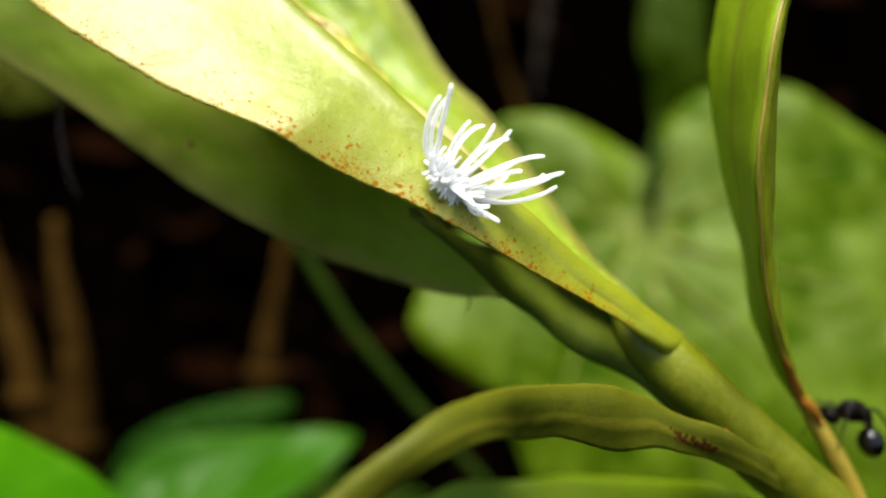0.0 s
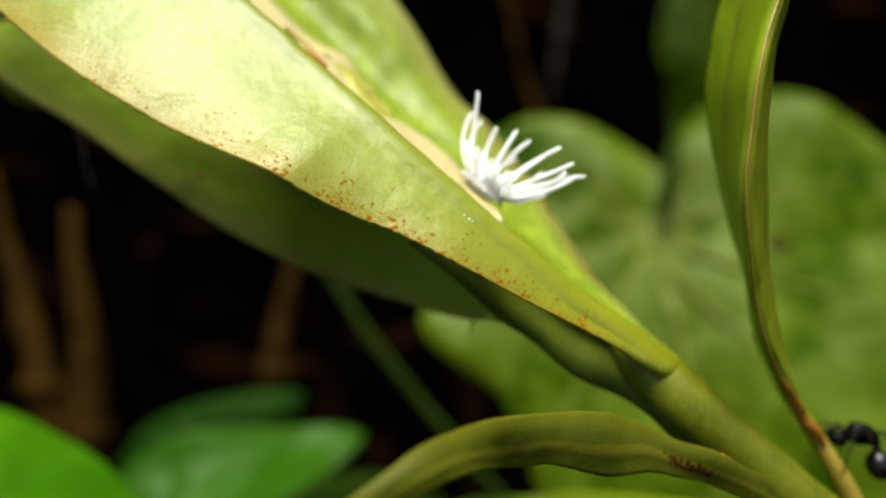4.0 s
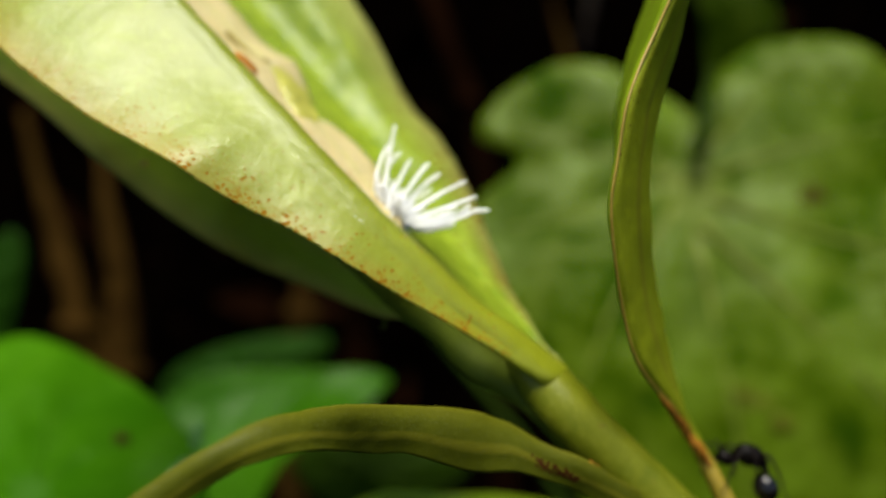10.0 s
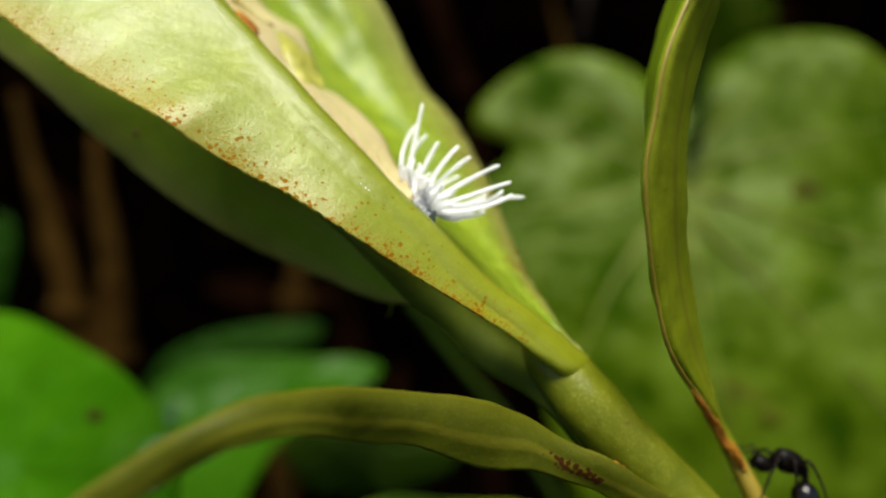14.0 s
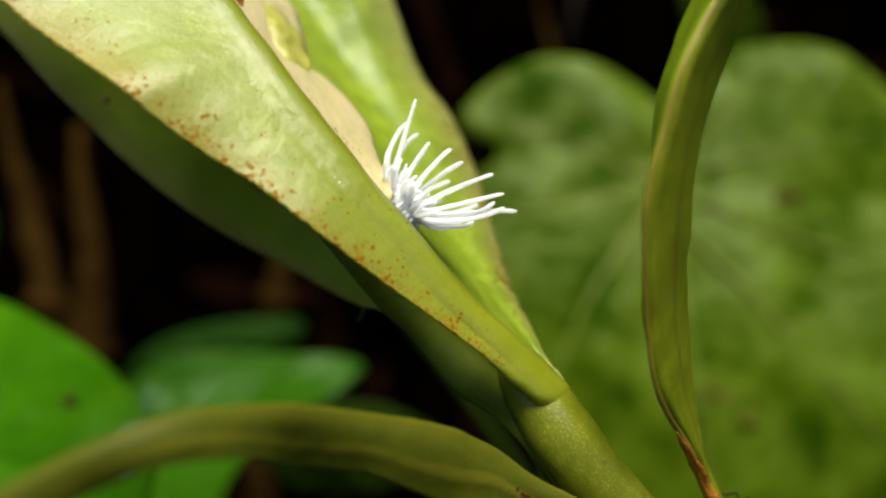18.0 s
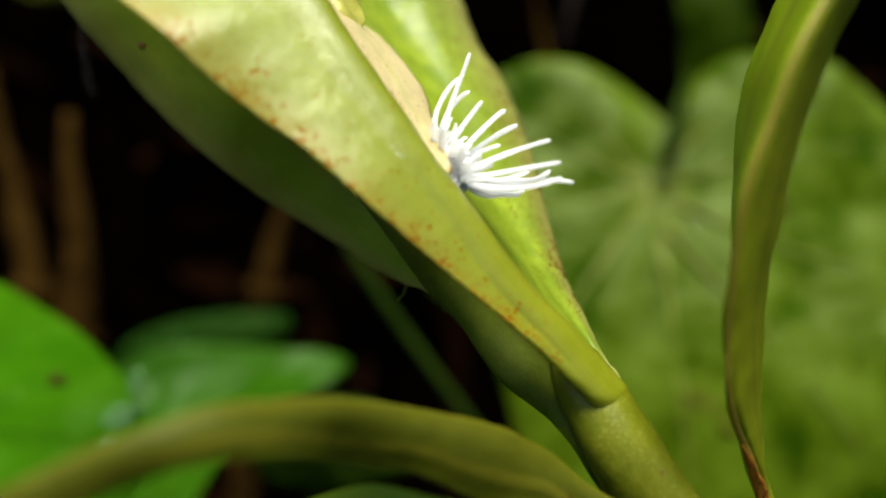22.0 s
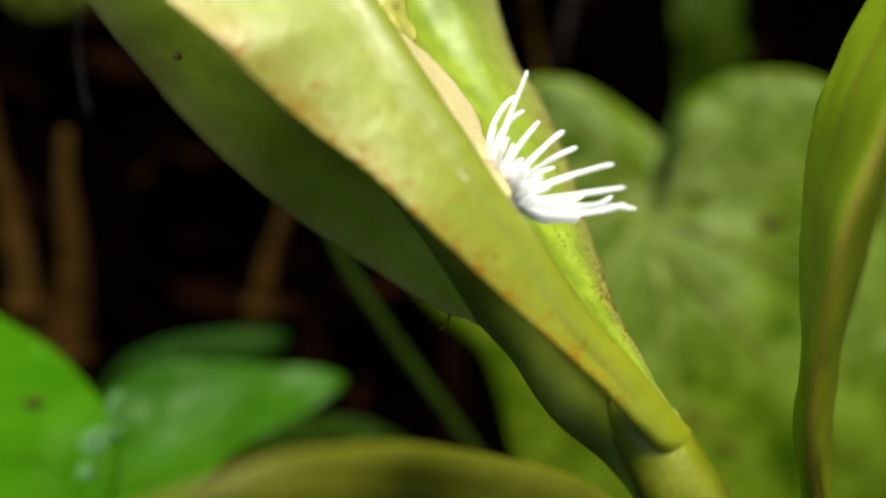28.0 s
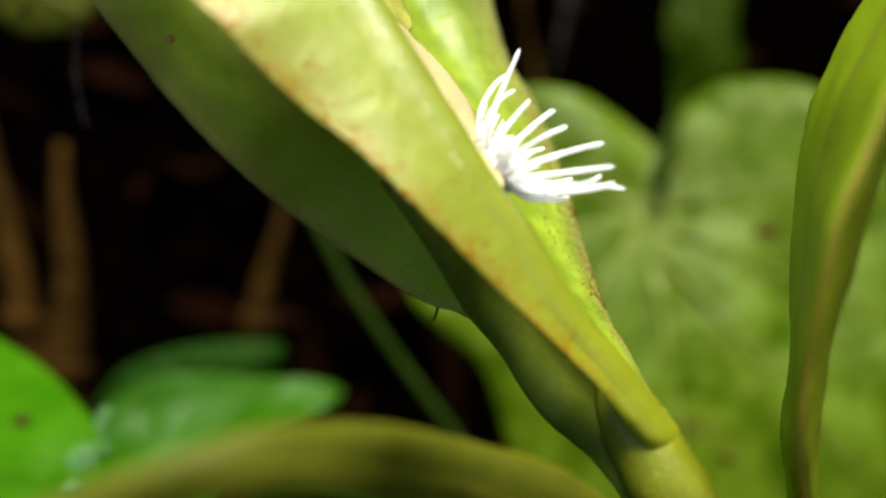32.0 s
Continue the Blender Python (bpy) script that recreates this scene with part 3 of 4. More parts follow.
PET_LOW = [(-9.5, 2.1, 2.3), (-7.8, 1.8, 0.8), (-5.6, 1.9, -1.5), (-3.4, 3.2, -4.2), (-1.1, 3.8, -6), (0.9, 3.5, -8), (2.4, 2.6, -9.2), (4.9, 2.6, -10.5), (6.5, 2.0, -11.7), (8.4, 1.8, -13.7), (11.3, 2.0, -16.7), (14.5, 2.4, -20)]
PET_TOP = [(-9.5, 2.1, 2.3), (-7.7, 1.9, 0.9), (-4.6, 2.2, -0.6), (-0.9, 4.4, -1.1), (1.3, 4.8, -2.7), (3.9, 4.8, -4.6), (5.9, 4.6, -6.4), (8.2, 4.2, -8.4), (9.4, 3.4, -10.2), (11, 3.2, -13), (13.5, 3.2, -15.5), (16.5, 3.2, -18.5)]
part("petiole", loft([PET_LOW, between(PET_LOW, PET_TOP, 0.22, (0, -0.75, 0)), between(PET_LOW, PET_TOP, 0.45, (0, -0.5, 0)), between(PET_LOW, PET_TOP, 0.62, (0, 0.1, 0)), PET_TOP], 70, 24, 0.4, 0.04, 4), M_DARKPET, plant, "winged leaf stalk, dark green deepened for the shade of the blade")
STEM = [(4.9, 4.2, -5.4), (6.7, 2.6, -7.9), (9.0, 0.95, -10.75), (11.8, 1.3, -14), (17.5, 2.4, -19.7), (21.5, 3.5, -24), (28, 6, -36), (34, 12, -70), (40, 30, -130), (42, 55, -190)]
part("stem", tube(STEM, [(0, 0.1), (0.006, 0.9), (0.014, 1.7), (0.025, 2.0), (0.04, 2.15), (0.1, 2.3), (0.25, 2.6), (1, 3.4)], 160, 28, 1.0, 0.05, 5), M_STEM, plant, "rounded olive-green stem")
LOW_TOP = [(16.2, 1.0, -17.9), (12.6, -1.1, -15.5), (9.6, -2.4, -13.5), (7.0, -2.4, -12.5), (4.2, -2.8, -10.9), (1.2, -5, -9.5), (-2.7, -7.5, -8.7), (-6.4, -11.5, -7.8), (-9.6, -14.5, -8), (-11.6, -16, -8.8), (-13.6, -16.5, -9.9), (-18, -17.5, -13), (-22, -18, -17)]
LOW_BOT = [(17.7, 2.2, -20.2), (15.3, 0.6, -19.6), (12.6, -1.0, -17.7), (9.1, -2.0, -15.8), (7.2, -2.5, -15.1), (4.9, -3.4, -14.2), (1.7, -4.8, -13.7), (-2.2, -7.2, -11.8), (-4.8, -9, -11.2), (-7.3, -13.5, -9.9), (-9.8, -15.6, -9.9), (-11.6, -16, -10.6), (-15.5, -17, -13), (-22, -18, -17)]
LOW_MID = between(LOW_TOP, LOW_BOT, 0.55, (0, -0.5, 0.05))
bent_leaf = part("bent_leaf", loft([LOW_TOP, between(LOW_TOP, LOW_BOT, 0.25, (0, -0.5, 0.05)), LOW_MID, between(LOW_TOP, LOW_BOT, 0.8, (0, -0.2, 0)), LOW_BOT], 110, 24, 0.3, 0.04, 6, 0.03), M_LOW, plant, "olive-yellow arching leaf with dark red blotches at its base")
part("midrib", tube(between(LOW_TOP, LOW_BOT, 0.46, (0, -0.5, 0.05)), [(0, 0.5), (0.12, 0.16), (0.3, 0.12), (1, 0.06)], 60, 10, 0.6), M_LOWRIB, bent_leaf)
rnd = random.Random(5)
part("blotch", blob((10.5, -2.1, -14.4), (0.8, 0.25, 0.35), (0, 40, 0), 14, 8, 0.6, 4), M_ORANGE, bent_leaf, "orange-red blotch")
HID_TOP = [(19, 5, -23.5), (13.7, 6.5, -20.9), (11.5, 12.9, -22.3), (5.7, 21, -24), (0.2, 23, -24.6), (-6.2, 20, -23.3), (-12, 17, -25)]
HID_BOT = [(20, 6, -26), (14, 9, -28), (10, 15, -31), (4, 20, -33), (-2, 21, -32), (-8, 19, -28), (-12, 17, -25)]
part("low_side_leaf", loft([HID_TOP, between(HID_TOP, HID_BOT, 0.5, (0, -1.2, 0)), HID_BOT], 50, 14, 0.3, 0.08, 23), M_CURL, plant, "deep green leaf low on the stem")
part("tendril", tube([(-4.9, 8.0, -4.4), (-4.9, 8.1, -5.0), (-5.0, 8.2, -5.5), (-5.3, 8.3, -5.9)], [(0, 0.13), (1, 0.05)], 14, 8), M_DARKPET, lower_leaf, "short dark hooked tendril")
KEEL = [(18.5, -6, 25), (15.5, -7.5, 19), (13.3, -7.5, 14.1), (11.7, -8.3, 10.6), (11.1, -8, 7), (10.7, -7.5, 3.5), (11.2, -6.5, 0.4), (12, -5, -3), (13.5, -3, -6.9), (17.0, 1.8, -10.8), (19.0, 4.3, -13.2), (20.8, 4.5, -16.3), (23, 4.4, -21), (24.4, 4.6, -25.5), (25.4, 5.5, -31)]
CURL_A = [(19, 4, 26), (16, 4, 20), (14.9, 4.5, 16.4), (14.2, 4.6, 13.2), (13.6, 4.2, 10), (14.2, 4.8, 6.7), (15.1, 5.3, 2.5), (16.8, 6.5, -3), (17.5, 7, -7.5), (18.1, 6, -11), (19.3, 5.2, -13.6), (21, 5, -16.3), (23.3, 5, -21), (24.7, 5.2, -25.5), (25.6, 5.8, -31)]
CURL_B = [(20, -4, 25), (17, -4, 19), (16, -2, 13.6), (14.6, -3, 9.5), (14.2, -3, 5.9), (14.5, -2, 3.2), (15.2, 0, -0.3), (16.4, 2, -4.4), (17.2, 3, -7.7), (18.4, 4, -11.2), (19.6, 4.5, -13.6), (21.3, 4.8, -16.3), (23.4, 4.8, -21), (24.8, 5, -25.5), (25.7, 5.6, -31)]
strap = part("strap_leaf", loft([CURL_A, between(CURL_A, KEEL, 0.6, (0, -0.4, 0)), KEEL], 80, 16, 0.3, 0.05, 7), M_CURL, plant, "narrow keeled green leaf curving upward")
part("strap_leaf", loft([KEEL, between(KEEL, CURL_B, 0.5, (0, -0.4, 0)), CURL_B], 80, 16, 0.3, 0.05, 8), M_CURLDRY, plant, "olive half of the narrow keeled leaf")
part("midrib", tube(between(KEEL, KEEL, 0, (-0.05, -0.15, 0)), [(0, 0.1), (0.45, 0.1), (0.6, 0.16), (0.7, 0.42), (0.8, 0.75), (1, 1.0)], 80, 10), M_KEEL, strap, "tan keel")
part("scar", tube([(15.6, -0.3, -9.6), (17.2, 1.6, -11.4), (18.6, 3.3, -13.0), (19.9, 3.6, -14.7), (20.8, 3.9, -16.2)], [(0, 0.05), (0.2, 0.2), (0.6, 0.32), (0.9, 0.28), (1, 0.1)], 60, 12, 0.8, 0.9, 9), M_ORANGE, strap, "rough orange scar along the leaf base")
WING = np.array([spline(q, 80) for q in (CURL_A, between(CURL_A, KEEL, 0.6, (0, -0.4, 0)), KEEL)])
for k in range(22):
    x, y, z = spline(WING[:, int(rnd.uniform(0.12, 0.72) * 79)], 21)[int(rnd.uniform(3, 18))]
    r = rnd.uniform(0.04, 0.1)
    if k < 9:
        part("wax_grain", blob((x - 0.1, y - 0.15, z), (r, r, r), (0, 0, 0), 8, 6, 0.3, x), M_WAX, strap, "white wax grain")
    else:
        part("black_speck", blob((x - 0.04, y - 0.08, z), (r * 0.8, 0.08, r), (0, 20, 0), 8, 6, 0.3, x), M_ANT, strap, "black speck")
for x, y, z, r in ((-5.5, -3.9, 3.1, 0.06), (-5.8, -3.9, 3.35, 0.05), (-5.3, -3.9, 2.95, 0.045), (8.1, 0.3, -10.0, 0.05), (6.4, 0.9, -9.5, 0.04), (9.4, 0.3, -11.8, 0.035)):
    part("wax_grain", blob((x, y, z), (r, r, r), (0, 0, 0), 8, 6, 0.3, x), M_WAX, blade if x < 0 else plant, "white wax grain")
part("brown_gall", blob((-25.2, 8.6, 8.3), (0.3, 0.22, 0.25), (0, 0, 0), 12, 8, 0.4, 2), M_RUSTY, lower_leaf, "small brown bump under the leaf")


# ---- the white waxy larva ----
larva = tagged(empty("waxy_larva"), "white larva with long waxy threads standing on the leaf", "insect")
part("body", blob((0, 0, 0.65), (1.75, 1.05, 0.8), (0, 0, 0), 24, 16, 0.12, 1), M_WAX, larva, "white powdery body")
for k in range(7):
    part("segment", tube([(-1.5 + k * 0.5, -0.95 * math.sqrt(1 - ((k - 3) / 3.7) ** 2), 0.55), (-1.5 + k * 0.5, 0, 1.3 - 0.07 * abs(k - 3)), (-1.5 + k * 0.5, 0.95 * math.sqrt(1 - ((k - 3) / 3.7) ** 2), 0.55)], [(0, 0.2), (0.5, 0.3), (1, 0.2)], 16, 8, 1.0, 0.6, k), M_WAX, larva, "powdery white wax ridge")
for k in range(6):
    s = -1 if k % 2 else 1
    x = -1.0 + 0.8 * (k // 2)
    part("leg", tube([(x, s * 0.7, 0.5), (x, s * 1.15, 0.55), (x + 0.1, s * 1.3, -0.05)], [(0, 0.12), (1, 0.06)], 10, 6), M_WAX, larva)
rnd = random.Random(17)


def thread(base, lean, side, length, width, curl):
    """A wax thread from a base; lean: degrees towards the body's end, side: degrees aside."""
    d = np.array((math.sin(radians(lean)) * math.cos(radians(side)), math.sin(radians(side)), math.cos(radians(lean)) * math.cos(radians(side))))
    w = np.array((rnd.uniform(-1, 1), rnd.uniform(-1, 1), rnd.uniform(-0.3, 1.0))) * curl
    b = np.array(base)
    rise = np.array((0.0, 0.0, 0.16 * length * (0.3 + abs(math.sin(radians(lean))))))
    pts = [b, b + d * length * 0.3 - rise * 0.55, b + d * length * 0.65 - rise * 0.35 + w * 0.1, b + d * length * 0.9 + rise * 0.3 + w * 0.5, b + d * length + rise * 0.8 + w]
    return tube([tuple(p) for p in pts], [(0, width * 1.2), (0.3, width), (0.85, width * 0.85), (0.97, width * 0.8), (1, width * 0.4)], 22, 8, 1.0, 0.3, rnd.random() * 50)


LONG = ((-1.4, -55, -6, 3.9), (-1.2, -50, 8, 4.1), (-1.0, -40, -8, 4.9), (-0.6, -30, 4, 3.2), (0.0, -10, -6, 4.5), (0.1, -5, 10, 3.9), (0.6, 15, 4, 4.9), (0.7, 19, -4, 4.0), (0.9, 35, -7, 5.6), (0.9, 38, 6, 5.9), (1.1, 44, 2, 5.0), (1.2, 50, -4, 5.0), (1.3, 58, 8, 2.8),
        (-1.2, -50, -48, 2.3), (-0.6, -30, -62, 2.1), (0.0, 0, -66, 2.2), (0.5, 20, -60, 2.4), (1.0, 40, -52, 2.6), (1.3, 60, -40, 2.4),
        (-0.4, -14, 48, 4.0), (0.6, 24, 50, 4.4), (1.0, 46, 44, 4.2), (1.3, 58, 34, 3.0))
for x, lean, side, size in LONG:
    part("wax_thread", thread((x, 0.5 * math.sin(radians(side)), 0.75), lean, side, size, 0.165, 0.8), M_WAX, larva)
for k in range(44):
    x = rnd.uniform(-1.6, 1.6)
    side = rnd.uniform(-75, 75)
    part("short_thread", thread((x, 0.8 * math.sin(radians(side)), 0.75), x * 32 + rnd.uniform(-15, 15), side, rnd.uniform(0.8, 1.9), 0.11, 0.25), M_WAX, larva)
for k in range(24):
    s = -1 if k % 2 else 1
    x = -1.65 + 0.3 * (k // 2)
    part("wax_tuft", blob((x, s * 0.95 * math.sqrt(1 - (x / 2.1) ** 2), 0.3), (0.13, 0.42, 0.12), (-25 * s, 0, -20 * s * x), 8, 6, 0.4, k), M_WAX, larva)
for o in larva.children_recursive:
    o.data.transform(Matrix.Scale(0.97, 4))

# ---- the ant ----
ant = tagged(empty("ant"), "black shiny ant reaching for the orange leaf base", "insect")
head = part("head", blob((-1.9, 0, 0.15), (0.62, 0.5, 0.48), (0, 25, 0), 18, 12), M_ANT, ant)
for s in (-1, 1):
    part("eye", blob((-1.95, s * 0.42, 0.3), (0.12, 0.08, 0.14), (0, 0, 0), 8, 6), M_ANTLEG, head)
    part("mandible", tube([(-2.35, s * 0.15, -0.05), (-2.65, s * 0.18, -0.2), (-2.75, s * 0.03, -0.3)], [(0, 0.1), (1, 0.03)], 8, 6), M_ANTLEG, head)
    part("antenna", tube([(-2.2, s * 0.25, 0.45), (-2.3, s * 0.45, 1.0), (-2.6, s * 0.5, 0.85), (-3.3, s * 0.5, 0.7), (-4.0, s * 0.35, 0.5)], [(0, 0.06), (0.3, 0.05), (1, 0.06)], 24, 6), M_ANTLEG, head)
part("thorax", tube([(-1.35, 0, 0.3), (-0.8, 0, 0.5), (-0.1, 0, 0.35), (0.55, 0, -0.1)], [(0, 0.3), (0.25, 0.68), (0.6, 0.66), (1, 0.36)], 20, 14, 0.9, 0.25), M_ANT, ant, "brownish-black thorax")
part("waist", blob((0.62, 0, -0.45), (0.2, 0.2, 0.32), (0, 20, 0), 10, 8), M_ANTLEG, ant)
part("gaster", blob((0.75, 0, -1.45), (0.92, 0.78, 0.74), (0, 70, 0), 22, 14), M_GASTER, ant, "shiny black gaster")
for k, (x, f) in enumerate(((-1.0, -1.6), (-1.0, -1.3), (-0.6, -0.1), (-0.6, 0.2), (-0.1, 1.7), (-0.1, 1.4))):
    s = -1 if k % 2 else 1
    part("leg", tube([(x, s * 0.3, 0.1), (x + f * 0.25, s * 0.9, 0.75), (x + f * 0.7, s * 1.3, -0.2), (x + f, s * 1.5, -1.3), (x + f * 1.15, s * 1.6, -1.5)], [(0, 0.11), (0.35, 0.09), (0.7, 0.06), (1, 0.04)], 22, 6), M_ANTLEG, ant)

for o in ant.children_recursive:
    o.data.transform(Matrix.Scale(1.3, 4))

# ---- setting ----
def bank(y):
    """The soil rises to an added bank that hides the sky behind the plants."""
    s = min(max((y - 0.30) / 0.45, 0), 1)
    return 1.1 * s * s * (3 - 2 * s)


def ground_sheet():
    bm = bmesh.new()
    n = 90
    ax = [math.copysign(abs(k / (n / 2)) ** 3, k) * 30 for k in range(-n // 2, n // 2 + 1)]
    vs = [[bm.verts.new((x, y + 0.3, bank(y + 0.3) + 0.012 * noise.noise(Vector((x * 14, y * 14, 0))) + 0.03 * noise.noise(Vector((x * 3, y * 3, 4))))) for x in ax] for y in ax]
    for i in range(n):
        for j in range(n):
            bm.faces.new([vs[i][j], vs[i][j + 1], vs[i + 1][j + 1], vs[i + 1][j]])
    return bm


tagged(ob_from("ground", ground_sheet(), M_SOIL), "soil under the undergrowth, coloured near black for the shade", "ground", kind="structure")


def litter():
    """Curled dead leaves and twig ends strewn over the bank."""
    bm = bmesh.new()
    rnd = random.Random(3)
    for k in range(420):
        x, y = rnd.uniform(-0.35, 0.4), rnd.uniform(0.2, 0.62)
        z = bank(y) + 0.012 * noise.noise(Vector((x * 14, (y - 0.3) * 14, 0))) + 0.03 * noise.noise(Vector((x * 3, (y - 0.3) * 3, 4)))
        size, wide = rnd.uniform(0.012, 0.035), rnd.uniform(0.15, 0.45)
        m = pose(x, y - 0.004, z + 0.005, rnd.uniform(20, 90), rnd.uniform(-40, 40), rnd.uniform(0, 360))
        bend = rnd.uniform(-0.5, 0.9)
        rows = []
        for i in range(7):
            s = i / 6 * 2 - 1
            w = wide * math.sqrt(max(0.02, 1 - s * s))
            rows.append([bm.verts.new(m @ (Vector((s, u * w, bend * s * s + 0.35 * abs(u) * w)) * size)) for u in (-1, 0, 1)])
        for p, q in zip(rows, rows[1:]):
            for i in range(2):
                bm.faces.new([p[i], p[i + 1], q[i + 1], q[i]])
    return bm


tagged(ob_from("leaf_litter", litter(), M_LITTER), "dead reddish-brown leaves strewn over soil, darkened for the shade", "leaf litter", kind="stuff")


def broad_leaf(rim, heart, material, seed, dome=4.0, bend=None):
    """A broad blade spread from its heart (mm in the VIEW frame) to a closed smooth rim."""
    r = spline(list(rim) + [rim[0]], 97)[:-1]
    bm = bmesh.new()
    uvl = bm.loops.layers.uv.new("UVMap")
    h = np.array(heart, float)
    rings = 14
    slope = bend[3] if bend else 0.0
    grid = []
    for k in range(1, rings + 1):
        s = k / rings
        row = []
        for i, q in enumerate(r):
            p = h + (q - h) * s
            rib = math.cos(i / 96 * 2 * math.pi * 9) * 0.4 * math.sin(s * math.pi)
            p = p + np.array((0, -dome * (1 - s * s) + rib + 1.2 * noise.noise(Vector(p) * 0.05 + Vector((seed, 0, 0))) + 0.9 * noise.noise(Vector(p) * 0.11 + Vector((0, seed, 0))), 0))
            if bend:
                # the blade leans back where the bend says so
                lean = np.mean([np.interp(p[2] + slope * p[0] + k, *bend[:2]) for k in (-6, -3, 0, 3, 6)])
                p = p * (1 + (lean + bend[2] * max(0, p[0] - heart[0])) / p[1])
            row.append(p)
        grid.append(row)
    if bend:
        h = h * (1 + np.interp(h[2] + slope * h[0], *bend[:2]) / h[1])
    for back in (0.0, 0.5):
        mid = bm.verts.new((h + np.array((0, -dome + back, 0))) * MM)
        vs = [[bm.verts.new((p + np.array((0, back, 0))) * MM) for p in row] for row in grid]
        for i in range(96):
            j = (i + 1) % 96
            f = bm.faces.new([mid, vs[0][i], vs[0][j]])
            for lp, w in zip(f.loops, ((i / 96, 0.5), (i / 96, 0.55), ((i + 1) / 96, 0.55))):
                lp[uvl].uv = w
            for k in range(rings - 1):
                f = bm.faces.new([vs[k][i], vs[k + 1][i], vs[k + 1][j], vs[k][j]])
                for lp, w in zip(f.loops, ((i, k), (i, k + 1), (i + 1, k + 1), (i + 1, k))):
                    lp[uvl].uv = (w[0] / 96, 0.5 + 0.5 * (w[1] + 1) / rings)
        if back == 0.0:
            first = vs
    for i in range(96):
        j = (i + 1) % 96
        bm.faces.new([first[-1][i], vs[-1][i], vs[-1][j], first[-1][j]])
    bmesh.ops.recalc_face_normals(bm, faces=bm.faces)
    return part("blade", bm, material, None, "")


b = broad_leaf([(51.8, 155, 27.2), (47.3, 156, 30.7), (42.6, 158, 34.9), (36, 158, 38.7), (29, 159, 40.7), (20.8, 158, 39.8), (13.6, 157, 35.8), (8.8, 157, 31.7), (5.5, 156, 27.2), (5.8, 155, 23.5), (9.3, 155, 22.3), (12.7, 154, 21.4), (14, 154, 19), (10.9, 153, 16), (6, 152, 12), (1, 151, 3), (-1, 149, -3), (2, 148, -8), (8, 147, -13), (14, 146, -17), (17, 144, -24), (20, 142, -33), (24, 139, -45), (32, 136, -59), (51, 132, -70), (82, 134, -66), (107, 140, -43), (119, 149, -7), (116, 155, 22), (102, 158, 32), (90, 158, 40.5), (86, 159, 43.7), (80.7, 160, 45.9), (71, 160, 45.7), (63, 160, 43.9), (57.5, 159, 39.3), (54.2, 157, 33)], (46, 155, 15), M_BROAD, 11, 5, ((-70, -20, -6, 4, 14, 24, 34, 50), (8, 1, -0.5, 1.5, 4.0, 5.2, 5.2, 4.5), -0.12, 0.12))
t = tagged(empty('heart_leaf', VIEW), 'broad heart-shaped green leaf with pale veins and a brown spot', 'plant')
b.parent = t
part('leaf_stalk', tube([(49, 150, 20), (57, 165, 36), (67, 200, 6), (63, 230, -339)], [(0, 1.6), (1, 2.5)], 30, 10), M_STALK, t)

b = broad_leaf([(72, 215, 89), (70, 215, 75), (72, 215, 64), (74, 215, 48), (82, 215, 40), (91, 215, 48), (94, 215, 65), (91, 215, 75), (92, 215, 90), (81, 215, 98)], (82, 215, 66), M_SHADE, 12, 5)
t = tagged(empty('dark_leaf', VIEW), 'olive-green leaf behind the broad leaf, coloured dim for shade', 'plant')
b.parent = t
part('leaf_stalk', tube([(83, 233, 60), (88, 236, -74), (93, 250, -317)], [(0, 1.5), (1, 2.5)], 30, 10), M_STALK, t)

b = broad_leaf([(-80, 102, -15), (-72, 105, -12), (-64, 106, -9.6), (-57, 105, -10.6), (-49.5, 103, -14), (-43, 100, -16.8), (-38.4, 97, -19.2), (-34.5, 94, -21.4), (-32, 91, -25), (-31, 87, -30), (-33, 80, -37), (-40, 77, -41), (-52, 77, -41), (-69, 87, -33)], (-51, 93, -26), M_BRIGHT, 13, 6)
bright = t = tagged(empty('bright_leaf', VIEW), 'large bright green leaf with a dark spot', 'plant')
b.parent = t
part('leaf_stalk', tube([(-61, 113, -35), (-64, 135, -77), (-75, 170, -276)], [(0, 1.5), (1, 2.5)], 30, 10), M_STALK, t)

b = broad_leaf([(-65, 155, -37), (-60, 158, -30), (-52, 160, -25), (-40, 160, -24), (-27, 160, -24), (-19, 160, -24), (-13, 159, -26), (-18, 157, -31), (-26, 156, -36), (-33, 154, -40), (-38, 152, -47), (-43, 147, -57), (-52, 145, -63), (-61, 148, -57)], (-49, 154, -41), M_POINT, 14, 2, ((-55, -22, -18, 0), (-42, 0, 0, -6), 0.0, -0.3))
t = tagged(empty('pointed_leaf', VIEW), 'green pointed leaf with a paler glossy lower half', 'plant')
b.parent = t
part('leaf_stalk', tube([(-58, 169, -58), (-60, 185, -119), (-73, 215, -333)], [(0, 1.5), (1, 2.5)], 30, 10), M_STALK, t)

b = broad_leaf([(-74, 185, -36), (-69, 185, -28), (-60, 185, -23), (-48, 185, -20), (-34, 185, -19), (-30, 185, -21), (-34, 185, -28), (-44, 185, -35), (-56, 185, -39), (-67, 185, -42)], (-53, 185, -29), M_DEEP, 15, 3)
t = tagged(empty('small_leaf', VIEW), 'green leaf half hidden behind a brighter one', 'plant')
b.parent = t
part('leaf_stalk', tube([(-63, 186, -39), (-64, 200, -129), (-68, 225, -348)], [(0, 1.5), (1, 2.5)], 30, 10), M_STALK, t)

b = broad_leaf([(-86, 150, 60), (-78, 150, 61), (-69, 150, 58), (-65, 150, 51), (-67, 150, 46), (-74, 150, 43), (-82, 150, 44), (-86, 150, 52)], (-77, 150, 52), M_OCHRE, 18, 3)
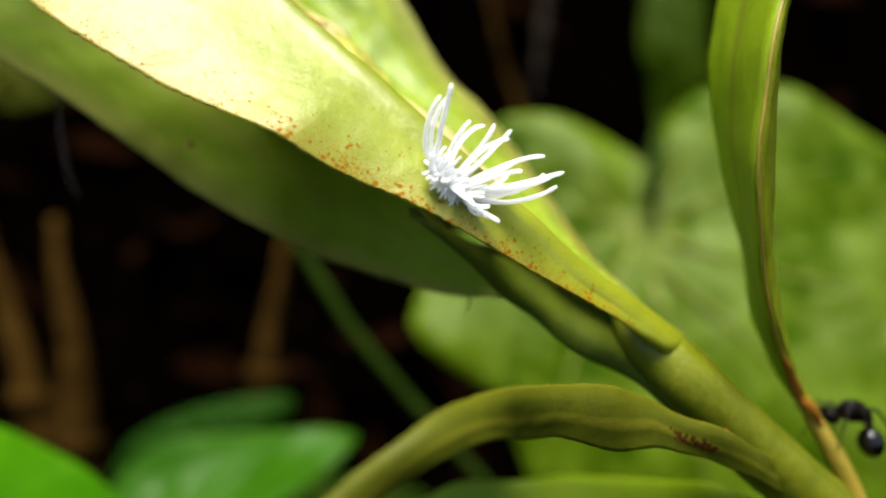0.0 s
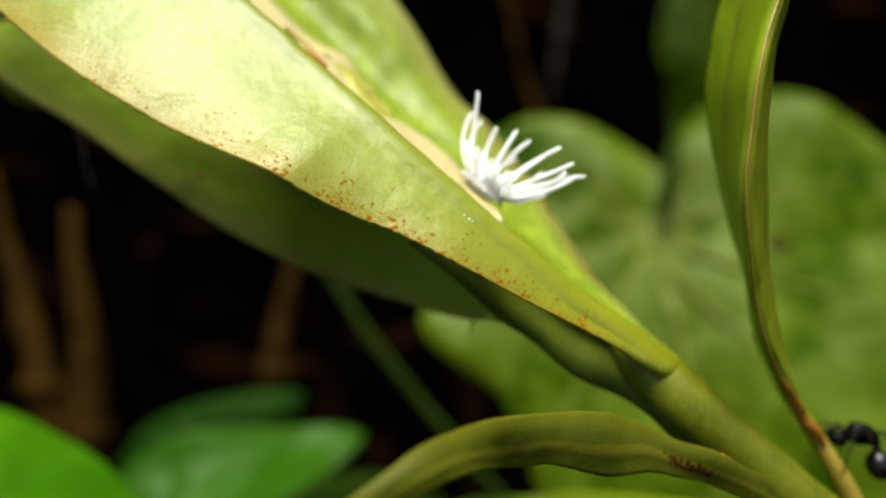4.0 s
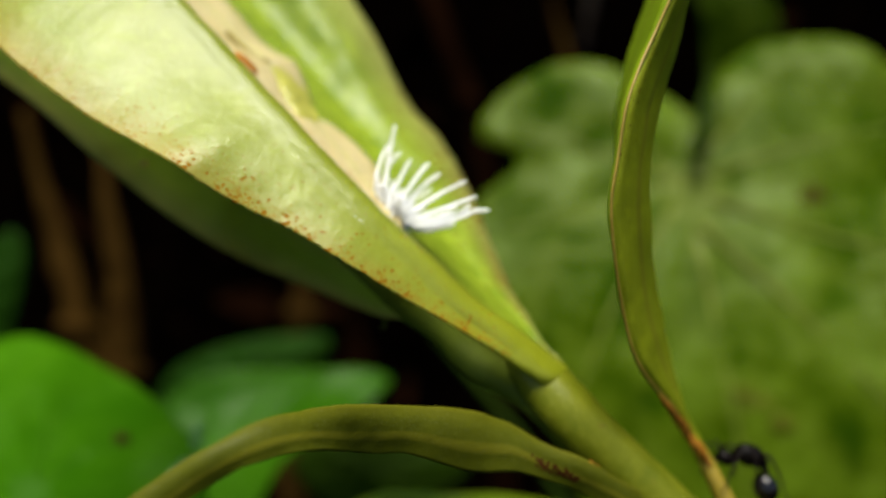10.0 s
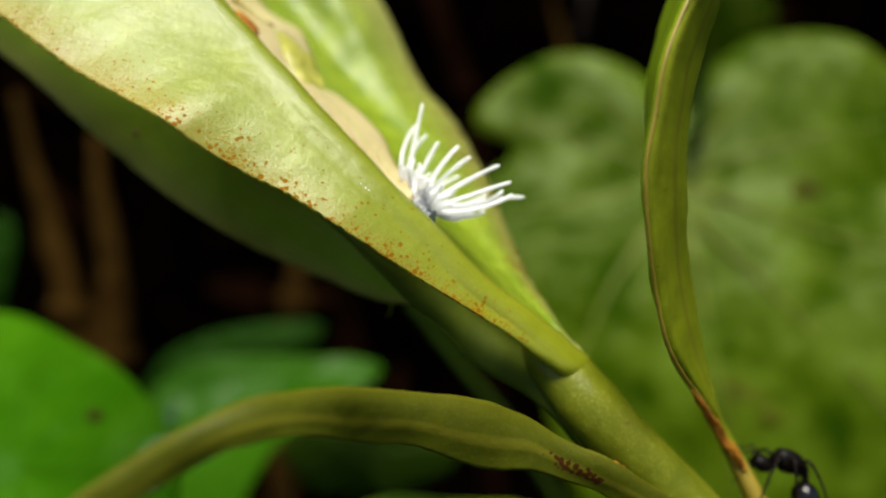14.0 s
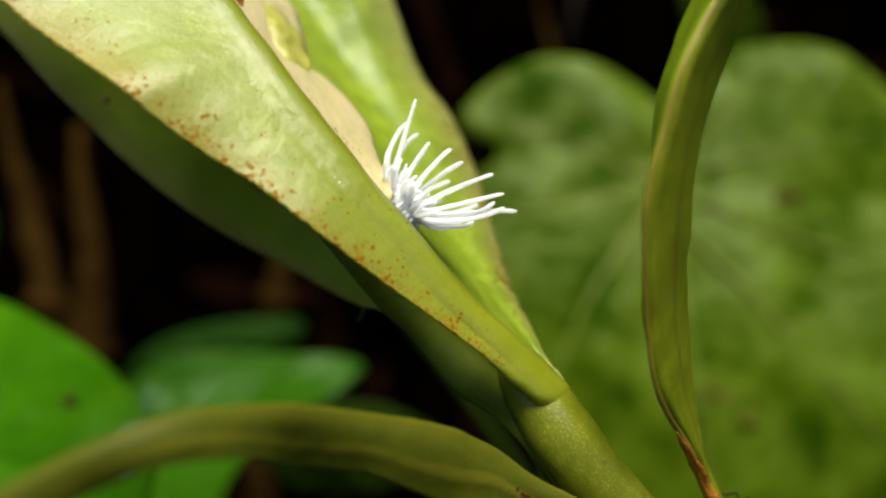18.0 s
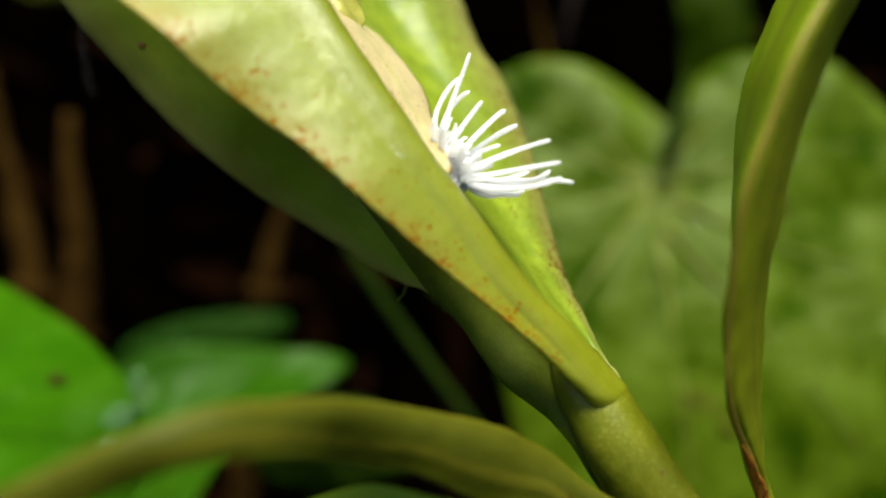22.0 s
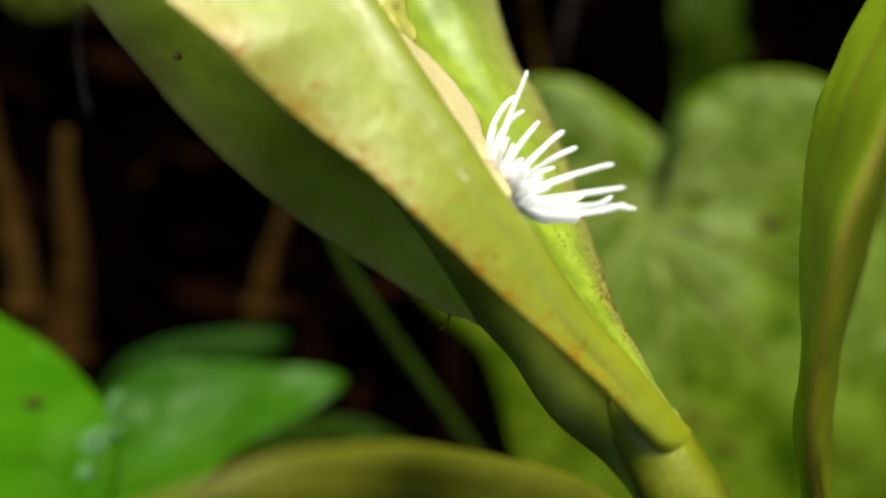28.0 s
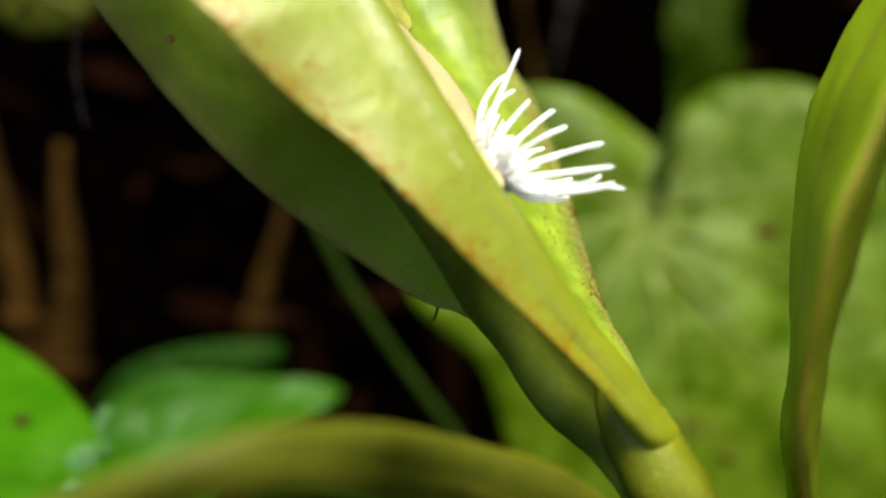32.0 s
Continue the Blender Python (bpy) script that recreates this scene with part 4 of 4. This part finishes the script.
t = tagged(empty('dim_leaf', VIEW), 'dim yellowish leaf in the shade', 'plant')
b.parent = t
part('leaf_stalk', tube([(-82, 151, 55), (-129, 165, 17), (-205, 230, -321)], [(0, 1.2), (1, 2.2)], 30, 10), M_STALK, t)

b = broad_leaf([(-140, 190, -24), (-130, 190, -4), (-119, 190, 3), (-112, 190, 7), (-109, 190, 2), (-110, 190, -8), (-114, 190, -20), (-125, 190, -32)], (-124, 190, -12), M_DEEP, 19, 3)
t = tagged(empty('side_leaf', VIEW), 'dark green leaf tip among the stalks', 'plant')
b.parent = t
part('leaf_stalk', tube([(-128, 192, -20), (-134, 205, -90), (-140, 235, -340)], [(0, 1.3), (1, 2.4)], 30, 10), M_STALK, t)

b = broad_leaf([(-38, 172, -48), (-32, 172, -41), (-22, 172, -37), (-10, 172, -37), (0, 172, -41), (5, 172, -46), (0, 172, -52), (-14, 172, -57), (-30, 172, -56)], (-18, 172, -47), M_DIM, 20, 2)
t = tagged(empty('low_leaf', VIEW), 'green leaf low down, coloured dim for the shade', 'plant')
b.parent = t
part('leaf_stalk', tube([(-20, 174, -50), (-24, 190, -110), (-34, 220, -330)], [(0, 1.2), (1, 2.2)], 30, 10), M_STALK, t)

s = tagged(empty('green_stalk', VIEW), 'green upright stalk, coloured dark for the shade', 'plant')
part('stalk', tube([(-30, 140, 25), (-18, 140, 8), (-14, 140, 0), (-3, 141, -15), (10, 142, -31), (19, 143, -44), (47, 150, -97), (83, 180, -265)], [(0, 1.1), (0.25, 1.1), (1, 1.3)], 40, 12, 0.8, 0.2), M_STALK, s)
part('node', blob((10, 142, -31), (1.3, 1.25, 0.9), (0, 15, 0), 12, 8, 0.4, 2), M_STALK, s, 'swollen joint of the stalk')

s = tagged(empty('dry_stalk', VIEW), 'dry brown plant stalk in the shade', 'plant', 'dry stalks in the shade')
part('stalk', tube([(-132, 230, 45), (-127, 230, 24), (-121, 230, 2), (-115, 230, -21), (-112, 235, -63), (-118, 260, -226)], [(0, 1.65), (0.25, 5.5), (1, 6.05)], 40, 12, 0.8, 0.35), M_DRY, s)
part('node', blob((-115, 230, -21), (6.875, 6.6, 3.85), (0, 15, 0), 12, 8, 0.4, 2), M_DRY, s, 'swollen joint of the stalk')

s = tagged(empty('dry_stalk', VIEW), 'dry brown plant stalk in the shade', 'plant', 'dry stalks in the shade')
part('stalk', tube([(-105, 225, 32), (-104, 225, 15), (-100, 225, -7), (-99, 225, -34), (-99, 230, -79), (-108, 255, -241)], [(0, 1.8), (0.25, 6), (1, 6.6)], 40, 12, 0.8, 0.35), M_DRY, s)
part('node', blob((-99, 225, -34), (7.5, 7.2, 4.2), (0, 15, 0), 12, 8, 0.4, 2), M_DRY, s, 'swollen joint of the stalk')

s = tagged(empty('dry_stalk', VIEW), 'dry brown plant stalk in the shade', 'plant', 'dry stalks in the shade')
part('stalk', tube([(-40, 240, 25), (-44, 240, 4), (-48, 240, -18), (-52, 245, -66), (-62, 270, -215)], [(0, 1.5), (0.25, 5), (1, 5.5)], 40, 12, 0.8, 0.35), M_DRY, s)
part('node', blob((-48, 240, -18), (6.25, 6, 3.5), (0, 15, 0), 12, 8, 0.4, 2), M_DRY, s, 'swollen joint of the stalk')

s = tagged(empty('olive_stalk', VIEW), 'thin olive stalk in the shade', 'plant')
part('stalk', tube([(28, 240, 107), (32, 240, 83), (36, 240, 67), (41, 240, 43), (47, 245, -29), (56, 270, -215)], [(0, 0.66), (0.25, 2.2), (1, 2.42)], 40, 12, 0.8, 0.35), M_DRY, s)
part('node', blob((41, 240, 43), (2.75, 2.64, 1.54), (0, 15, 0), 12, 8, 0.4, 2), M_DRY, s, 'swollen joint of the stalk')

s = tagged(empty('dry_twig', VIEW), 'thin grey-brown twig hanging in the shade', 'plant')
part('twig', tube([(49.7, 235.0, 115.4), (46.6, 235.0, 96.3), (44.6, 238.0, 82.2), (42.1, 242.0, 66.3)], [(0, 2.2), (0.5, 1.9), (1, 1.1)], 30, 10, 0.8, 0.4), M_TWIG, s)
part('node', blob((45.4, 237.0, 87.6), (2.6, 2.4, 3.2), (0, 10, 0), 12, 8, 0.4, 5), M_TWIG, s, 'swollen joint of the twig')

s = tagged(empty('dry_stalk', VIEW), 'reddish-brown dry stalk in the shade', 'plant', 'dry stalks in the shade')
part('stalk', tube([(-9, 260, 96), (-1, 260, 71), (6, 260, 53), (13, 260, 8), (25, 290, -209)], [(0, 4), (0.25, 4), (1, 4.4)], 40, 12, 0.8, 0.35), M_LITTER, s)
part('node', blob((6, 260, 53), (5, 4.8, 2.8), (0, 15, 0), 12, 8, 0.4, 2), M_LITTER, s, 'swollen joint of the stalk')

def front_of(leaf, x, z):
    """How far ahead the near face of a leaf's blade lies at x, z (mm)."""
    face = next(o for o in leaf.children if o.name.startswith("blade"))
    near = min((v.co for v in face.data.vertices), key=lambda c: (c.x / MM - x) ** 2 + (c.z / MM - z) ** 2 + 0.02 * (c.y / MM))
    return near.y / MM


rnd = random.Random(8)
# thin pale lumps stand in for a soft reflection on the bright leaf
for k in range(16):
    x, z = rnd.gauss(-34.0, 0.6), rnd.gauss(-24.8, 1.2)
    part('sheen_patch', blob((x, front_of(bright, x, z) + 0.05, z), (rnd.uniform(0.5, 1.1), 0.2, rnd.uniform(0.8, 1.6)), (0, rnd.uniform(5, 50), 0), 12, 8, 0.8, k), M_PALE, bright, 'pale green patch painted where the leaf shines')

heart = bpy.data.objects['heart_leaf']
for ends in (((46, 15), (48.5, -2), (51, -25), (55, -50)), ((45, 16), (38, 25), (30, 33)), ((44, 15), (30, 22), (14, 27)), ((44, 13), (28, 9), (10, 5)), ((45, 10), (32, -8), (24, -26)), ((48, 16), (58, 27), (68, 38)), ((48, 15), (70, 22), (95, 27)), ((48, 13), (72, 4), (102, -4)), ((49, 6), (68, -14), (86, -36))):
    way = spline([(x, 0, z) for x, z in ends], 9)
    part('vein', tube([(x, front_of(heart, x, z) - 0.1, z) for x, _, z in way], [(0, 0.75), (0.5, 0.45), (1, 0.12)], 28, 8, 0.6), M_VEIN, heart)
part('brown_spot', blob((72, front_of(heart, 72, 11), 11), (2.6, 0.4, 2.6), (0, 0, 0), 16, 8, 0.4, 1), M_RUSTDARK, heart, 'brown spot on the leaf')
part('dark_spot', blob((-43, front_of(bright, -43, -21), -21), (1.0, 0.3, 0.9), (0, 0, 0), 16, 8, 0.4, 1), M_RUSTDARK, bright, 'dark spot on the leaf')
for x, z, size, k in ((57, -29, 3.4, 6), (60, -31, 2.2, 7), (54, -26, 2.0, 8)):
    part('yellow_blotch', blob((x, front_of(heart, x, z), z), (size, 0.2, size * 0.7), (0, 20, 0), 16, 8, 0.9, k), M_YELLOW, heart, 'yellow-brown blotch on the leaf')

w = tagged(empty('web_thread', VIEW), 'short pale thread of web in the shade', 'web')
part('thread', tube([(-37.0, 80.0, 28.6), (-36.6, 80.0, 20.5), (-35.9, 80.0, 16.2), (-34.9, 80.0, 13.2)], [(0, 0.006), (0.5, 0.014), (0.9, 0.022), (1, 0.012)], 24, 6), M_WEB, w)



# the larva on the shoot: seconds, place (mm), the way its body points, its upward way
LARVA_ROWS = [
    (0, -7.63, -3.97, 3.19, 0.66, 0.3, -0.62, 0.62, -0.52, 0.56),
    (0.5, -7.96, -4.2, 3.18, 0.66, 0.3, -0.64, 0.62, -0.52, 0.52),
    (1, -7.58, -3.62, 3.1, 0.55, 0.25, -0.78, 0.6, -0.65, 0.38),
    (1.5, -7.82, -2.97, 4.21, 0.3, 0.15, -0.92, 0.64, -0.72, 0.12),
    (2, -7.07, -2.76, 5.25, 0.2, 0.1, -0.95, 0.66, -0.74, 0.02),
    (2.5, -5.93, -1.84, 5.1, 0.35, -0.05, -0.9, 0.7, -0.58, 0.28),
    (3, -5, 0.7, 4.76, 0.62, -0.3, -0.7, 0.66, -0.1, 0.72),
    (3.5, -4.32, 2.63, 5.26, 0.66, -0.35, -0.67, 0.62, 0, 0.78),
    (5.5, -4.99, 2, 4.14, 0.66, -0.39, -0.65, 0.62, 0.04, 0.78),
    (6, -4.46, 1.87, 4.02, 0.66, -0.4, -0.65, 0.62, 0.05, 0.78),
    (7, -4.34, 1.8, 3.94, 0.66, -0.4, -0.65, 0.62, 0.05, 0.78),
    (8, -4.47, 1.69, 4.21, 0.66, -0.4, -0.65, 0.62, 0.05, 0.78),
    (9, -4.12, 1.66, 3.75, 0.66, -0.4, -0.65, 0.62, 0.05, 0.78),
    (10, -4.01, 1.61, 3.35, 0.66, -0.4, -0.65, 0.62, 0.05, 0.78),
    (11, -3.53, 1.65, 3.09, 0.66, -0.4, -0.65, 0.62, 0.05, 0.78),
    (12, -3.33, 1.69, 2.87, 0.66, -0.4, -0.65, 0.62, 0.05, 0.78),
    (13, -3.12, 1.71, 2.62, 0.66, -0.4, -0.65, 0.62, 0.05, 0.78),
    (14, -2.89, 1.67, 2.46, 0.66, -0.4, -0.65, 0.62, 0.05, 0.78),
    (16.5, -2.49, 1.62, 2.32, 0.66, -0.4, -0.65, 0.62, 0.05, 0.78),
    (17, -2.24, 1.64, 1.97, 0.66, -0.4, -0.65, 0.62, 0.05, 0.78),
    (18, -2.71, 1.57, 2.18, 0.66, -0.4, -0.65, 0.62, 0.05, 0.78),
    (19, -2.65, 1.59, 2.22, 0.66, -0.4, -0.65, 0.62, 0.05, 0.78),
    (20, -2.79, 1.63, 2.64, 0.66, -0.4, -0.65, 0.62, 0.05, 0.78),
    (21, -2.94, 1.73, 2.65, 0.66, -0.4, -0.65, 0.62, 0.05, 0.78),
    (22, -3.43, 1.74, 2.79, 0.66, -0.4, -0.65, 0.62, 0.05, 0.78),
    (23, -3.70, 1.74, 2.78, 0.66, -0.4, -0.65, 0.62, 0.05, 0.78),
    (24, -3.61, 1.81, 2.62, 0.66, -0.4, -0.65, 0.62, 0.05, 0.78),
    (25.5, -3.54, 1.84, 2.74, 0.66, -0.4, -0.65, 0.62, 0.05, 0.78),
    (28, -3.64, 1.84, 2.94, 0.66, -0.4, -0.65, 0.62, 0.05, 0.78),
    (29, -3.48, 1.85, 2.98, 0.66, -0.4, -0.65, 0.62, 0.05, 0.78),
    (30, -3.48, 1.85, 3.24, 0.66, -0.4, -0.65, 0.62, 0.05, 0.78),
    (31, -3.83, 1.88, 3.43, 0.66, -0.4, -0.65, 0.62, 0.05, 0.78),
    (32, -3.97, 1.9, 3.59, 0.66, -0.4, -0.65, 0.62, 0.05, 0.78),
]


def motions():
    shoot = [(t, pose(x * MM, y * MM, z * MM, rx, ry, rz)) for t, x, y, z, rx, ry, rz in PLANT_ROWS]
    walk(plant, shoot)
    steps = np.array([r[0] for r in LARVA_ROWS])
    walked = []
    for t, m in shoot:
        v = [float(np.interp(t, steps, [r[k] for r in LARVA_ROWS])) for k in range(1, 10)]
        along, up = Vector(v[3:6]).normalized(), Vector(v[6:9])
        side = up.cross(along).normalized()
        up = along.cross(side)
        turn = Matrix((along, side, up)).transposed().to_4x4()
        walked.append((t, m @ Matrix.Translation(Vector(v[:3]) * MM) @ turn))
    walk(larva, walked)
    # the bright leaf sways a little on its stalk: seconds, aside and up (mm)
    sway = ((0, 1.0, -2.5), (3.5, 1.2, -2.5), (6, 1.8, -2.0), (9, 2.2, -1.8), (13, 0.7, -0.3), (14, 0.0, -0.5), (17, 0.2, 0.2), (19, -0.6, 0.9), (22, 0.3, 1.7), (25, -0.8, 0.0), (28, -1.6, 1.0), (31, -2.6, 0.6), (32, -2.6, 0.6))
    walk(bright, [(t, VIEW @ Matrix.Translation((x * MM, 0, z * MM))) for t, x, z in sway])
    walk(ant, [(t, m @ pose(24.9 * MM, 5.4 * MM, -16.3 * MM, 0, 6, 0)) for t, m in shoot])


motions()
